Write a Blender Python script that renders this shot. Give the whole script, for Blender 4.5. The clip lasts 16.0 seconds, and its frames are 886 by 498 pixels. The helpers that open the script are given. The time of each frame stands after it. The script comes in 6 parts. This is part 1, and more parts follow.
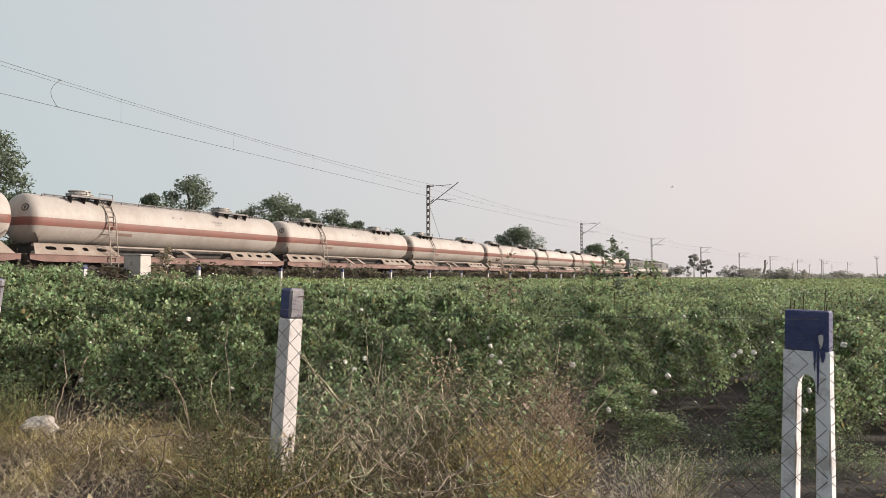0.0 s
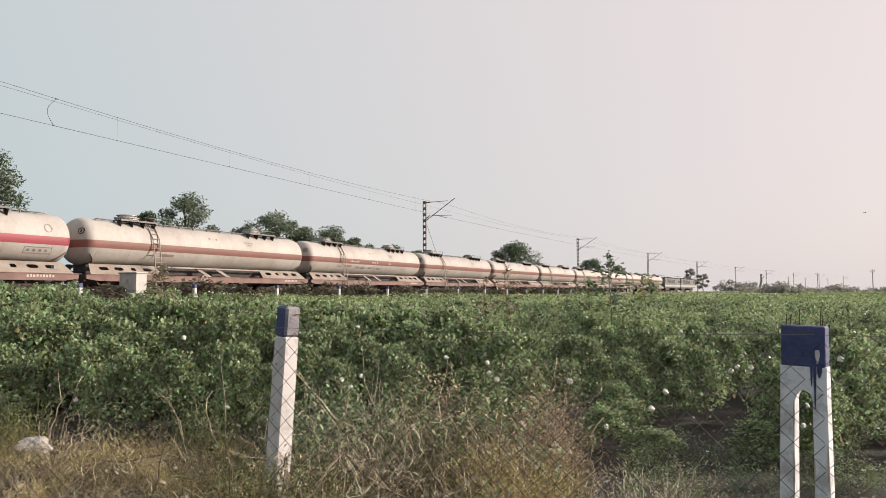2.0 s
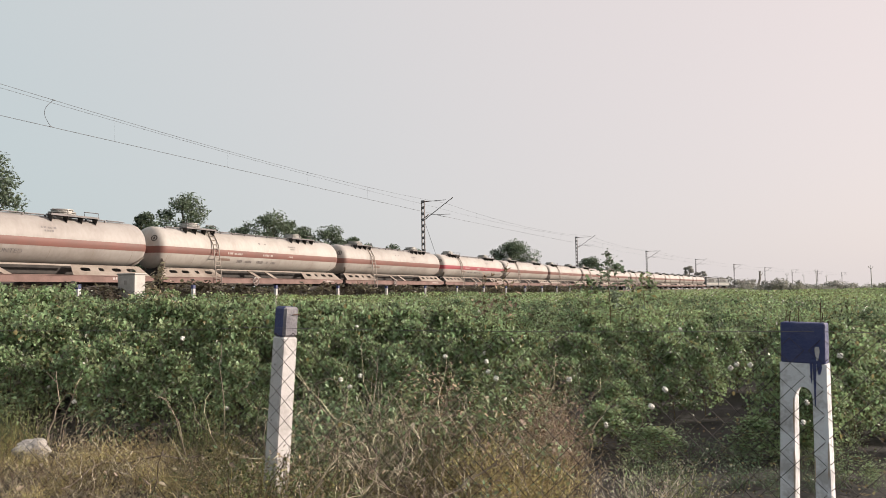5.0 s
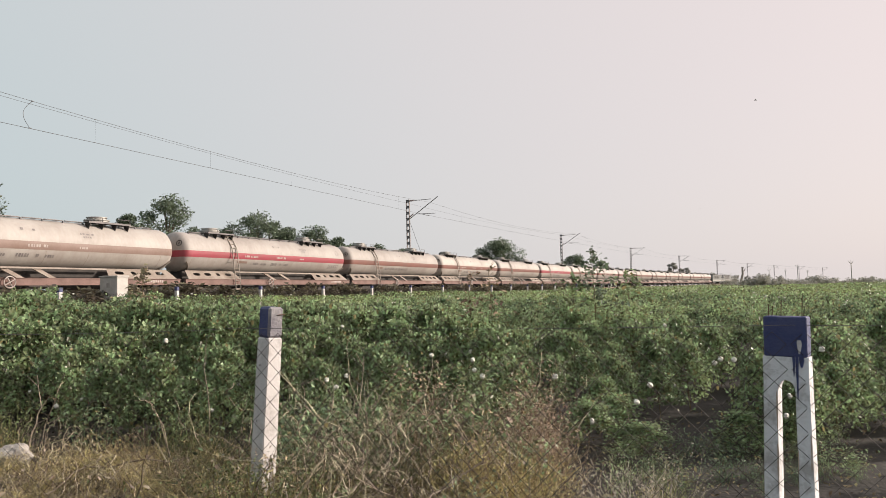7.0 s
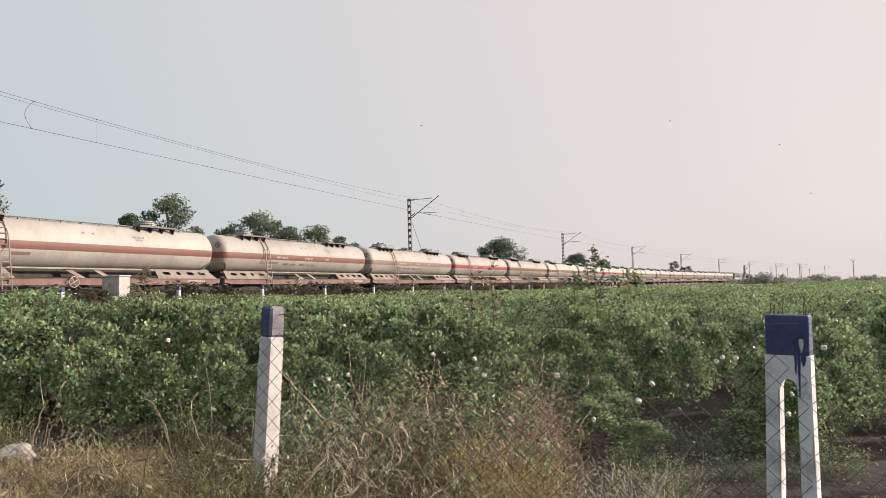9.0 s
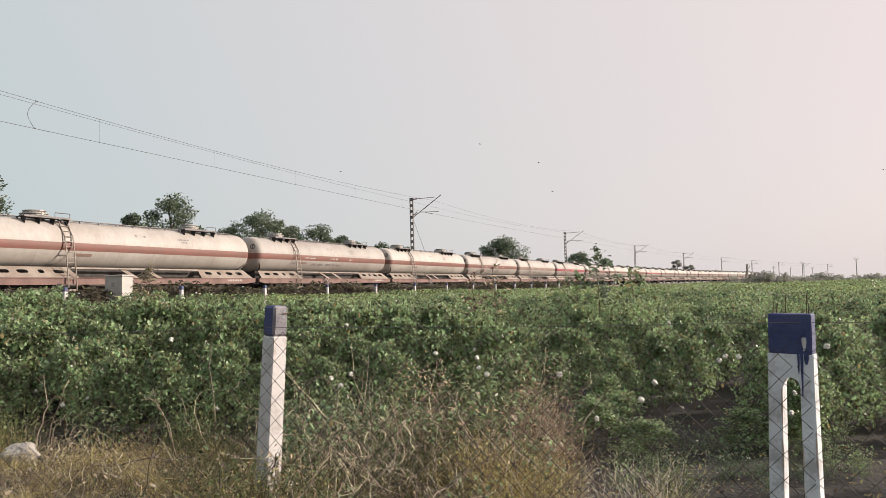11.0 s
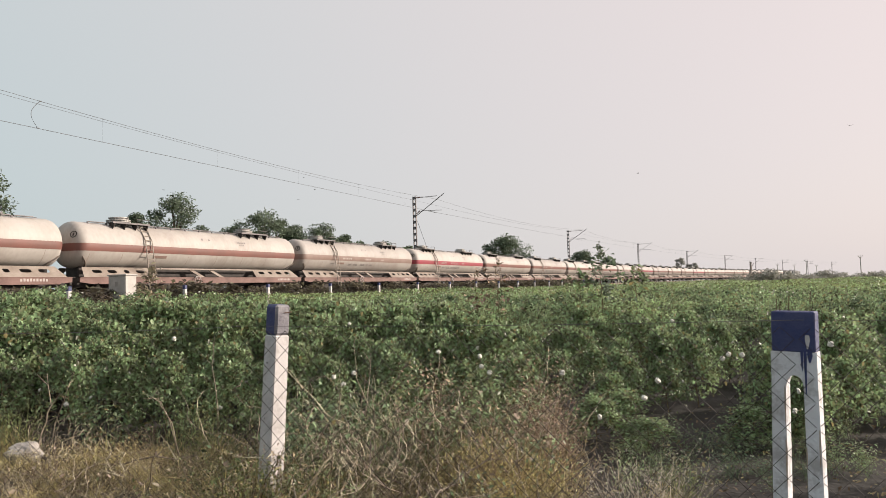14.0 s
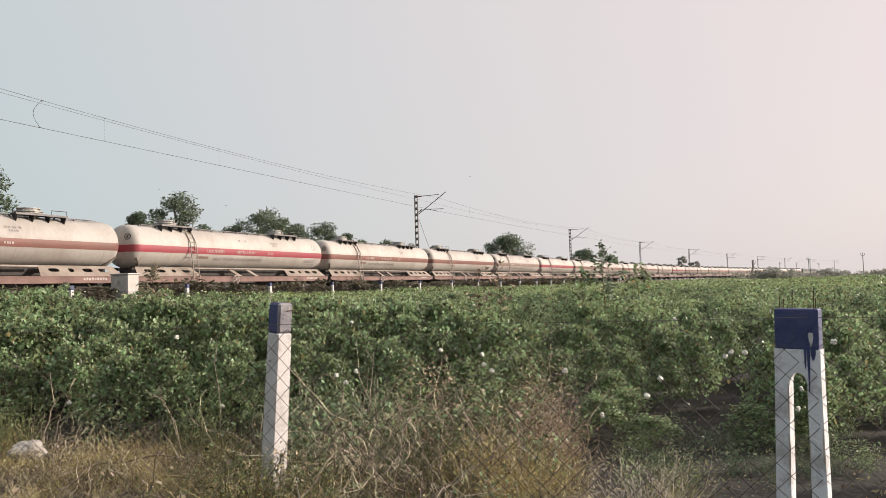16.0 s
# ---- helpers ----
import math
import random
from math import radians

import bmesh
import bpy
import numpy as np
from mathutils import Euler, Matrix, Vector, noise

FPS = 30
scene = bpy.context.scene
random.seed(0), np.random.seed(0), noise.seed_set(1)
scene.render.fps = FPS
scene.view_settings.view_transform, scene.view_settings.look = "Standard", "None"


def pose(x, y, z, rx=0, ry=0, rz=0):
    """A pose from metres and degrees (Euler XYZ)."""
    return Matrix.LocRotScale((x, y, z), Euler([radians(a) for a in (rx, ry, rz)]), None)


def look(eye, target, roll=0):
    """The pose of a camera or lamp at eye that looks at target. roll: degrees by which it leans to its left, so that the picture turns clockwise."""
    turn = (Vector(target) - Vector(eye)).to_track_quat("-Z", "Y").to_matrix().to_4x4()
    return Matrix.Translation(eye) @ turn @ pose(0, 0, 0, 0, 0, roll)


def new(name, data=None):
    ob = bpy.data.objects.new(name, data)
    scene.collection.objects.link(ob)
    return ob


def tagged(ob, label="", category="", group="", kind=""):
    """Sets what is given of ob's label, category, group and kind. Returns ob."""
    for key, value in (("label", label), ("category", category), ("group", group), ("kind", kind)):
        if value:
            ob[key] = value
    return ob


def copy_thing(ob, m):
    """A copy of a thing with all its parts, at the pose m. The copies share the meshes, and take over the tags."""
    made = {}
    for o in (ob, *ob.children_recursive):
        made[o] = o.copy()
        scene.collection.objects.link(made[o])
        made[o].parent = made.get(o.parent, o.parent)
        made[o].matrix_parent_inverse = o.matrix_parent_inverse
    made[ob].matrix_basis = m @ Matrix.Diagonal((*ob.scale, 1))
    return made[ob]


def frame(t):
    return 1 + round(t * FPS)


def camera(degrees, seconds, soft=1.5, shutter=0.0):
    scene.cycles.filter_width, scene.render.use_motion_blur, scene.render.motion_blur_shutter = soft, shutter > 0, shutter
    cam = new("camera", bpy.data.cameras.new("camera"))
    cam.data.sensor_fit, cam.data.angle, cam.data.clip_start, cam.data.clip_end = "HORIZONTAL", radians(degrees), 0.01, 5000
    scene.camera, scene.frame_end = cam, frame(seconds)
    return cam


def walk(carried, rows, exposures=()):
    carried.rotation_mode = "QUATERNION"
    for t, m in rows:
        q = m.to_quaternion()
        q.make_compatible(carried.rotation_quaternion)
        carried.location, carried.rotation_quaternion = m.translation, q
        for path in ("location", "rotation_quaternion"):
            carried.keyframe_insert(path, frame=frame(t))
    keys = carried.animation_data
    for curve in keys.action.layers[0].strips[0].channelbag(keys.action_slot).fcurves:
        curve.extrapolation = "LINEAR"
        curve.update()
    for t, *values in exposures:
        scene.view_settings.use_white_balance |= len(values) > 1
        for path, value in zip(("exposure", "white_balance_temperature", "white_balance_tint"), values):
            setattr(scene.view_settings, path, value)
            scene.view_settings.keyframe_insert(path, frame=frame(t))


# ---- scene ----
CLIP = 16.0
cam = camera(65.02, CLIP, soft=0.5)
# seconds, x, y, z, turn, tilt, lean
PATH = [
    (0.0, -0.000, 0.000, 1.500, -0.000, 2.281, 0.000),
    (0.5, 0.005, -0.003, 1.502, 0.174, 2.434, -0.118),
    (1.0, 0.005, 0.007, 1.503, 0.137, 2.707, -0.163),
    (1.5, 0.008, -0.001, 1.503, -0.055, 3.165, -0.275),
    (2.0, 0.004, -0.001, 1.507, -0.287, 3.599, -0.356),
    (2.5, 0.004, 0.001, 1.509, -0.258, 3.620, -0.402),
    (3.0, -0.000, 0.006, 1.507, -0.230, 3.591, -0.466),
    (3.5, 0.001, 0.001, 1.505, -0.177, 3.575, -0.487),
    (4.0, 0.005, 0.009, 1.507, -0.129, 3.558, -0.548),
    (6.5, 0.008, 0.013, 1.506, -1.344, 3.456, -1.253),
    (7.0, 0.009, 0.016, 1.502, -1.605, 3.426, -1.373),
    (7.5, 0.008, 0.013, 1.505, -1.601, 3.380, -1.402),
    (8.0, 0.008, 0.010, 1.503, -1.537, 3.378, -1.444),
    (8.5, 0.005, 0.013, 1.503, -1.522, 3.371, -1.461),
    (9.0, 0.010, 0.016, 1.503, -1.475, 3.349, -1.484),
    (11.5, 0.007, 0.010, 1.503, -1.249, 3.261, -1.593),
    (12.0, 0.009, 0.017, 1.504, -1.211, 3.246, -1.624),
    (12.5, 0.010, 0.012, 1.503, -1.167, 3.247, -1.634),
    (13.0, 0.012, 0.016, 1.502, -1.114, 3.219, -1.691),
    (13.5, 0.008, 0.013, 1.501, -1.099, 3.186, -1.665),
    (14.0, 0.014, 0.017, 1.502, -1.034, 3.174, -1.703),
    (14.5, 0.010, 0.013, 1.504, -1.006, 3.155, -1.717),
    (15.0, 0.009, 0.013, 1.501, -0.957, 3.140, -1.722),
    (15.5, 0.006, 0.013, 1.499, -0.930, 3.129, -1.768),
    (16.0, 0.010, 0.019, 1.498, -0.882, 3.069, -1.771),
]
walk(cam, [(t, pose(x, y, z, 90 + tilt, 0, turn) @ pose(0, 0, 0, 0, 0, lean)) for t, x, y, z, turn, tilt, lean in PATH],
     exposures=[(0.0, 0.36), (CLIP, 0.36)])

# ---------------------------------------------------------------- light
SUN_AZ, SUN_EL = 80.0, 19.0           # clockwise from +y, above the horizon
world = bpy.data.worlds.new("hazy_evening")
scene.world = world
world.use_nodes = True
wn, wl = world.node_tree.nodes, world.node_tree.links
wn.clear()
w_out, w_bg = wn.new("ShaderNodeOutputWorld"), wn.new("ShaderNodeBackground")
w_sky = wn.new("ShaderNodeTexSky")
w_sky.sky_type, w_sky.sun_disc = "NISHITA", False
w_sky.sun_elevation, w_sky.sun_rotation = radians(SUN_EL), radians(SUN_AZ)
w_sky.air_density, w_sky.dust_density, w_sky.ozone_density = 1.0, 4.0, 1.0
w_gain = wn.new("ShaderNodeVectorMath")
w_gain.operation, w_gain.inputs[3].default_value = "SCALE", 0.10
# thick haze: pale grey-blue away from the sun, pinkish towards it
w_geo, w_dot, w_map = wn.new("ShaderNodeTexCoord"), wn.new("ShaderNodeVectorMath"), wn.new("ShaderNodeMapRange")
w_dot.operation = "DOT_PRODUCT"
w_dot.inputs[1].default_value = (math.sin(radians(SUN_AZ - 8)) * 0.85, math.cos(radians(SUN_AZ - 8)) * 0.85, 0.53)
w_map.inputs["From Min"].default_value, w_map.inputs["From Max"].default_value = -0.28, 0.86
w_haze, w_mix = wn.new("ShaderNodeMix"), wn.new("ShaderNodeMix")
w_haze.data_type = w_mix.data_type = "RGBA"
w_haze.inputs[6].default_value = (0.555, 0.655, 0.678, 1)
w_haze.inputs[7].default_value = (0.91, 0.79, 0.775, 1)
w_mix.inputs[0].default_value = 0.86
wl.new(w_geo.outputs["Generated"], w_dot.inputs[0])
wl.new(w_dot.outputs["Value"], w_map.inputs["Value"])
wl.new(w_map.outputs["Result"], w_haze.inputs[0])
wl.new(w_sky.outputs[0], w_gain.inputs[0])
wl.new(w_gain.outputs[0], w_mix.inputs[6])
wl.new(w_haze.outputs[2], w_mix.inputs[7])
wl.new(w_mix.outputs[2], w_bg.inputs["Color"])
w_bg.inputs["Strength"].default_value = 0.80
wl.new(w_bg.outputs[0], w_out.inputs["Surface"])

sun = new("sun", bpy.data.lights.new("sun", "SUN"))
sun.data.energy, sun.data.angle, sun.data.color = 5.0, radians(2.0), (1.0, 0.88, 0.765)
sun_from = Vector((math.sin(radians(SUN_AZ)) * math.cos(radians(SUN_EL)), math.cos(radians(SUN_AZ)) * math.cos(radians(SUN_EL)), math.sin(radians(SUN_EL))))
sun.matrix_world = look(sun_from * 80, (0, 0, 0))


# ---------------------------------------------------------------- materials
def material(name, colour, second=None, scale=4.0, rough=0.8, metal=0.0, bump=0.0, fine=40.0, random_by="", spread=0.0, mixlow=0.35, mixhigh=0.65, stretch=(1, 1, 1)):
    """Two colours mixed by a coarse and a fine noise; random_by: island or object, which varies the value."""
    m = bpy.data.materials.new(name)
    m.use_nodes = True
    nd, lk = m.node_tree.nodes, m.node_tree.links
    bsdf = nd["Principled BSDF"]
    second = second or tuple(c * 0.7 for c in colour)
    co, mp = nd.new("ShaderNodeTexCoord"), nd.new("ShaderNodeMapping")
    mp.inputs["Scale"].default_value = stretch
    lk.new(co.outputs["Object"], mp.inputs[0])
    n1, n2 = nd.new("ShaderNodeTexNoise"), nd.new("ShaderNodeTexNoise")
    n1.inputs["Scale"].default_value, n1.inputs["Detail"].default_value = scale, 4
    n2.inputs["Scale"].default_value, n2.inputs["Detail"].default_value = fine, 3
    lk.new(mp.outputs[0], n1.inputs["Vector"])
    lk.new(mp.outputs[0], n2.inputs["Vector"])
    add = nd.new("ShaderNodeMath")
    add.operation = "MULTIPLY_ADD"
    add.inputs[1].default_value = 0.35
    lk.new(n2.outputs[0], add.inputs[0])
    sub = nd.new("ShaderNodeMath")
    sub.operation, sub.inputs[1].default_value = "SUBTRACT", 0.175
    lk.new(n1.outputs[0], add.inputs[2])
    lk.new(add.outputs[0], sub.inputs[0])
    ramp = nd.new("ShaderNodeMapRange")
    ramp.inputs["From Min"].default_value, ramp.inputs["From Max"].default_value = mixlow, mixhigh
    lk.new(sub.outputs[0], ramp.inputs["Value"])
    mix = nd.new("ShaderNodeMix")
    mix.data_type = "RGBA"
    mix.inputs[6].default_value, mix.inputs[7].default_value = (*colour, 1), (*second, 1)
    lk.new(ramp.outputs[0], mix.inputs[0])
    colour_out = mix.outputs[2]
    if random_by:
        if random_by == "island":
            r = nd.new("ShaderNodeNewGeometry").outputs["Random Per Island"]
        else:
            r = nd.new("ShaderNodeObjectInfo").outputs["Random"]
        hsv, rr, r2 = nd.new("ShaderNodeHueSaturation"), nd.new("ShaderNodeMapRange"), nd.new("ShaderNodeMapRange")
        rr.inputs["To Min"].default_value, rr.inputs["To Max"].default_value = 1 - spread, 1 + spread
        r2.inputs["To Min"].default_value, r2.inputs["To Max"].default_value = 0.5 - 0.06 * spread, 0.5 + 0.05 * spread
        lk.new(r, rr.inputs["Value"])
        lk.new(r, r2.inputs["Value"])
        lk.new(rr.outputs[0], hsv.inputs["Value"])
        lk.new(r2.outputs[0], hsv.inputs["Hue"])
        lk.new(colour_out, hsv.inputs["Color"])
        colour_out = hsv.outputs[0]
    lk.new(colour_out, bsdf.inputs["Base Color"])
    bsdf.inputs["Roughness"].default_value, bsdf.inputs["Metallic"].default_value = rough, metal
    if bump:
        b = nd.new("ShaderNodeBump")
        b.inputs["Strength"].default_value, b.inputs["Distance"].default_value = bump, 0.02
        lk.new(n2.outputs[0], b.inputs["Height"])
        lk.new(b.outputs[0], bsdf.inputs["Normal"])
    return m


def leaf_material(name, colour, second, spread=0.5, scale=0.6, through_light=0.35, rough=0.55, dead=0.0):
    """Thin leaves: diffuse and gloss, and light that shines through."""
    m = material(name, colour, second, scale, rough, random_by="island", spread=spread, fine=9.0)
    nd, lk = m.node_tree.nodes, m.node_tree.links
    bsdf, out = nd["Principled BSDF"], nd["Material Output"]
    if dead:
        # a share of the leaves has withered to yellow-brown
        geo, spin, less, tint = nd.new("ShaderNodeNewGeometry"), nd.new("ShaderNodeMath"), nd.new("ShaderNodeMath"), nd.new("ShaderNodeMix")
        part_of = nd.new("ShaderNodeMath")
        spin.operation, spin.inputs[1].default_value = "MULTIPLY", 17.3
        part_of.operation = "FRACT"
        less.operation, less.inputs[1].default_value = "LESS_THAN", dead
        tint.data_type, tint.inputs[7].default_value = "RGBA", (0.30, 0.25, 0.12, 1)
        lk.new(geo.outputs["Random Per Island"], spin.inputs[0])
        lk.new(spin.outputs[0], part_of.inputs[0])
        lk.new(part_of.outputs[0], less.inputs[0])
        lk.new(less.outputs[0], tint.inputs[0])
        lk.new(bsdf.inputs["Base Color"].links[0].from_socket, tint.inputs[6])
        lk.new(tint.outputs[2], bsdf.inputs["Base Color"])
    tr, mx = nd.new("ShaderNodeBsdfTranslucent"), nd.new("ShaderNodeMixShader")
    lk.new(bsdf.inputs["Base Color"].links[0].from_socket, tr.inputs["Color"])
    mx.inputs[0].default_value = through_light
    lk.new(bsdf.outputs[0], mx.inputs[1])
    lk.new(tr.outputs[0], mx.inputs[2])
    lk.new(mx.outputs[0], out.inputs["Surface"])
    return m


M = dict(
    soil=material("dry_soil", (0.046, 0.038, 0.032), (0.019, 0.016, 0.014), 0.9, 0.95, bump=0.8, fine=22),
    ballast=material("ballast_stone", (0.24, 0.22, 0.20), (0.13, 0.115, 0.10), 2.0, 0.95, bump=0.7, fine=14),
    rail=material("rail_steel", (0.20, 0.13, 0.09), (0.12, 0.08, 0.06), 3, 0.5, 0.6),
    sleeper=material("sleeper_concrete", (0.36, 0.34, 0.31), (0.25, 0.23, 0.21), 2, 0.9),
    tank=material("tank_cream_paint", (0.395, 0.362, 0.335), (0.310, 0.274, 0.246), 0.55, 0.6, bump=0.04, fine=6, random_by="object", spread=0.12, stretch=(1, 1, 0.5)),
    skirt=material("frame_cream_paint", (0.31, 0.265, 0.225), (0.21, 0.165, 0.135), 1.4, 0.6, fine=12),
    sole=material("sole_bar_faded_red", (0.20, 0.115, 0.098), (0.135, 0.075, 0.062), 1.2, 0.7, fine=14),
    dark=material("grimy_underframe", (0.055, 0.045, 0.04), (0.03, 0.026, 0.024), 3, 0.85),
    stripe_brown=material("stripe_brown", (0.190, 0.075, 0.060), (0.155, 0.072, 0.058), 0.8, 0.5, fine=10),
    stripe_red=material("stripe_red", (0.30, 0.038, 0.060), (0.25, 0.05, 0.06), 0.8, 0.5, fine=10),
    stripe_grey=material("stripe_faded_brown", (0.24, 0.165, 0.14), (0.20, 0.13, 0.105), 0.8, 0.55, fine=10),
    letter_white=material("white_lettering", (0.44, 0.39, 0.36), (0.34, 0.28, 0.26), 6, 0.6),
    letter_dark=material("dark_lettering", (0.17, 0.15, 0.15), (0.25, 0.22, 0.21), 6, 0.6),
    rail_pipe=material("pale_grey_pipe", (0.42, 0.40, 0.37), (0.27, 0.25, 0.23), 3, 0.5, 0.2),
    mast=material("galvanised_mast", (0.17, 0.15, 0.15), (0.11, 0.10, 0.10), 2, 0.6, 0.3),
    insulator=material("brown_porcelain", (0.16, 0.08, 0.06), (0.10, 0.05, 0.04), 8, 0.25),
    wire=material("weathered_copper_wire", (0.20, 0.21, 0.23), (0.15, 0.16, 0.17), 5, 0.5, 0.3),
    concrete_white=material("whitewashed_concrete", (0.565, 0.535, 0.525), (0.38, 0.35, 0.335), 7, 0.9, bump=0.18, fine=60, mixlow=0.5, mixhigh=0.75),
    # whitewash made whiter and bluer, to brighten the slotted post's shaded front
    concrete_lifted=material("lifted_whitewash", (0.68, 0.675, 0.69), (0.43, 0.41, 0.405), 9, 0.9, bump=0.3, fine=60, mixlow=0.46, mixhigh=0.66),
    blue=material("navy_blue_paint", (0.030, 0.040, 0.125), (0.055, 0.062, 0.14), 9, 0.6, bump=0.3, fine=50),
    blue_worn=material("worn_blue_paint", (0.29, 0.275, 0.28), (0.16, 0.15, 0.17), 12, 0.8, bump=0.3, fine=60),
    mesh_wire=material("dark_fence_wire", (0.028, 0.025, 0.025), (0.045, 0.032, 0.028), 20, 0.75, 0.0),
    rust_stain=material("rust_stain_on_whitewash", (0.36, 0.27, 0.20), (0.52, 0.45, 0.39), 14, 0.9, fine=70),
    rust=material("rusty_steel_bar", (0.10, 0.055, 0.035), (0.06, 0.035, 0.025), 20, 0.9),
    box_white=material("white_cabinet_paint", (0.47, 0.44, 0.41), (0.36, 0.335, 0.31), 2.5, 0.5, fine=20),
    stone=material("pale_limestone", (0.42, 0.39, 0.355), (0.27, 0.245, 0.22), 6, 0.9, bump=0.8, fine=30),
    leaf=leaf_material("cotton_leaf", (0.335, 0.410, 0.205), (0.092, 0.132, 0.072), 0.80, through_light=0.44, dead=0.04, rough=0.42),
    leaf_far=leaf_material("cotton_leaf_far", (0.31, 0.36, 0.16), (0.16, 0.21, 0.10), 0.85, scale=0.15, through_light=0.28, dead=0.03, rough=0.45),
    stem=material("cotton_stem", (0.16, 0.10, 0.06), (0.10, 0.09, 0.04), 5, 0.85),
    boll=material("cotton_lint", (0.80, 0.78, 0.72), (0.66, 0.62, 0.55), 20, 0.95, bump=0.6, fine=80),
    scrub_leaf=leaf_material("trackside_scrub_leaf", (0.13, 0.13, 0.07), (0.08, 0.085, 0.05), 0.5, scale=0.35),
    dry_scrub=leaf_material("dry_scrub_leaf", (0.17, 0.145, 0.10), (0.085, 0.075, 0.05), 0.6, scale=0.6),
    tree_leaf=leaf_material("tree_leaf", (0.185, 0.225, 0.150), (0.125, 0.162, 0.108), 0.5, scale=0.35),
    # distant foliage: haze is mixed into the leaf colour as a pale grey
    hazed_leaf=leaf_material("haze_paled_foliage", (0.37, 0.36, 0.32), (0.30, 0.29, 0.26), 0.25, scale=0.3),
    bark=material("bark", (0.15, 0.11, 0.08), (0.09, 0.07, 0.05), 4, 0.95, bump=0.5),
    straw=material("dry_straw", (0.36, 0.275, 0.15), (0.095, 0.072, 0.044), 3, 0.9, random_by="island", spread=0.65),
    straw_green=leaf_material("yellow_green_weed", (0.215, 0.235, 0.092), (0.08, 0.098, 0.042), 0.6, scale=2.0),
    straw_red=material("reddish_dry_weed", (0.38, 0.28, 0.19), (0.22, 0.15, 0.105), 3, 0.9, random_by="island", spread=0.4),
    pale=material("pale_seed_heads", (0.58, 0.53, 0.45), (0.40, 0.35, 0.28), 6, 0.95, random_by="island", spread=0.3),
    mat=material("matted_dry_stems", (0.42, 0.335, 0.215), (0.12, 0.095, 0.065), 5, 0.9, random_by="island", spread=0.7),
    twig=material("bleached_twig", (0.50, 0.43, 0.32), (0.19, 0.155, 0.11), 6, 0.9, random_by="island", spread=0.55),
    tuft=leaf_material("yellowing_tuft", (0.58, 0.47, 0.21), (0.20, 0.17, 0.085), 0.6, scale=2.0),
    loco_grey=material("loco_grey_green", (0.13, 0.135, 0.13), (0.09, 0.09, 0.09), 1, 0.5),
    loco_cream=material("loco_cream", (0.42, 0.40, 0.36), (0.33, 0.31, 0.28), 1, 0.5),
    glass=material("dark_window_glass", (0.02, 0.025, 0.03), (0.015, 0.02, 0.02), 1, 0.12),
    # horizon poles: lightened in colour to stand in for distance haze
    pole=material("haze_paled_pole", (0.40, 0.37, 0.36), (0.30, 0.28, 0.27), 3, 0.85),
    # far dead trunk: its wood colour carries the paleness of haze
    dead_wood=material("haze_paled_dead_wood", (0.30, 0.25, 0.23), (0.21, 0.17, 0.15), 4, 0.9, bump=0.5),
    shoot_leaf=leaf_material("dusty_shoot_leaf", (0.36, 0.30, 0.21), (0.19, 0.17, 0.115), 0.4, scale=1.0),
    dry_leaf=leaf_material("pale_dry_leaf", (0.62, 0.52, 0.42), (0.42, 0.32, 0.22), 0.4, scale=3.0),
    bird=material("dark_feathers", (0.04, 0.035, 0.03), (0.07, 0.06, 0.05), 20, 0.8),
)


# ---------------------------------------------------------------- mesh helpers
def part(name, bm, mat, parent=None, label="", at=None):
    """Links a bmesh or mesh as one object under its thing."""
    if isinstance(bm, bmesh.types.BMesh):
        me = bpy.data.meshes.new(name)
        bm.to_mesh(me)
        bm.free()
    else:
        me = bm
    if mat and not me.materials:
        me.materials.append(mat)
    ob = new(name, me)
    ob.parent = parent
    if at is not None:
        ob.matrix_basis = at
    if label:
        tagged(ob, label)
    return ob


def thing(name, label, category, m=None, group="", kind=""):
    ob = new(name)
    ob.empty_display_size = 0.1
    if m is not None:
        ob.matrix_basis = m
    return tagged(ob, label, category, group, kind)


def arrays(name, verts, tris, smooth=False):
    """A mesh from numpy arrays of corners and triangles."""
    me = bpy.data.meshes.new(name)
    v, f = np.asarray(verts, np.float32), np.asarray(tris, np.int32)
    k = f.shape[1]
    me.vertices.add(len(v))
    me.vertices.foreach_set("co", v.ravel())
    me.loops.add(f.size)
    me.loops.foreach_set("vertex_index", f.ravel())
    me.polygons.add(len(f))
    me.polygons.foreach_set("loop_start", np.arange(0, f.size, k, dtype=np.int32))
    me.polygons.foreach_set("loop_total", np.full(len(f), k, np.int32))
    if smooth:
        me.polygons.foreach_set("use_smooth", np.ones(len(f), bool))
    me.update(calc_edges=True)
    return me


def add_box(bm, lo, hi, m=None, bevel=0.0):
    """A box between two corners, with bevelled edges."""
    made = bmesh.ops.create_cube(bm, size=1.0)["verts"]
    for v in made:
        v.co = Vector([lo[i] + (v.co[i] + 0.5) * (hi[i] - lo[i]) for i in range(3)])
    if bevel:
        es = list({e for v in made for e in v.link_edges})
        made = bmesh.ops.bevel(bm, geom=es, offset=bevel, segments=1, affect="EDGES", profile=0.7)["verts"]
        made = list({v for v in made})
    if m is not None:
        bmesh.ops.transform(bm, matrix=m, verts=made)
    return made


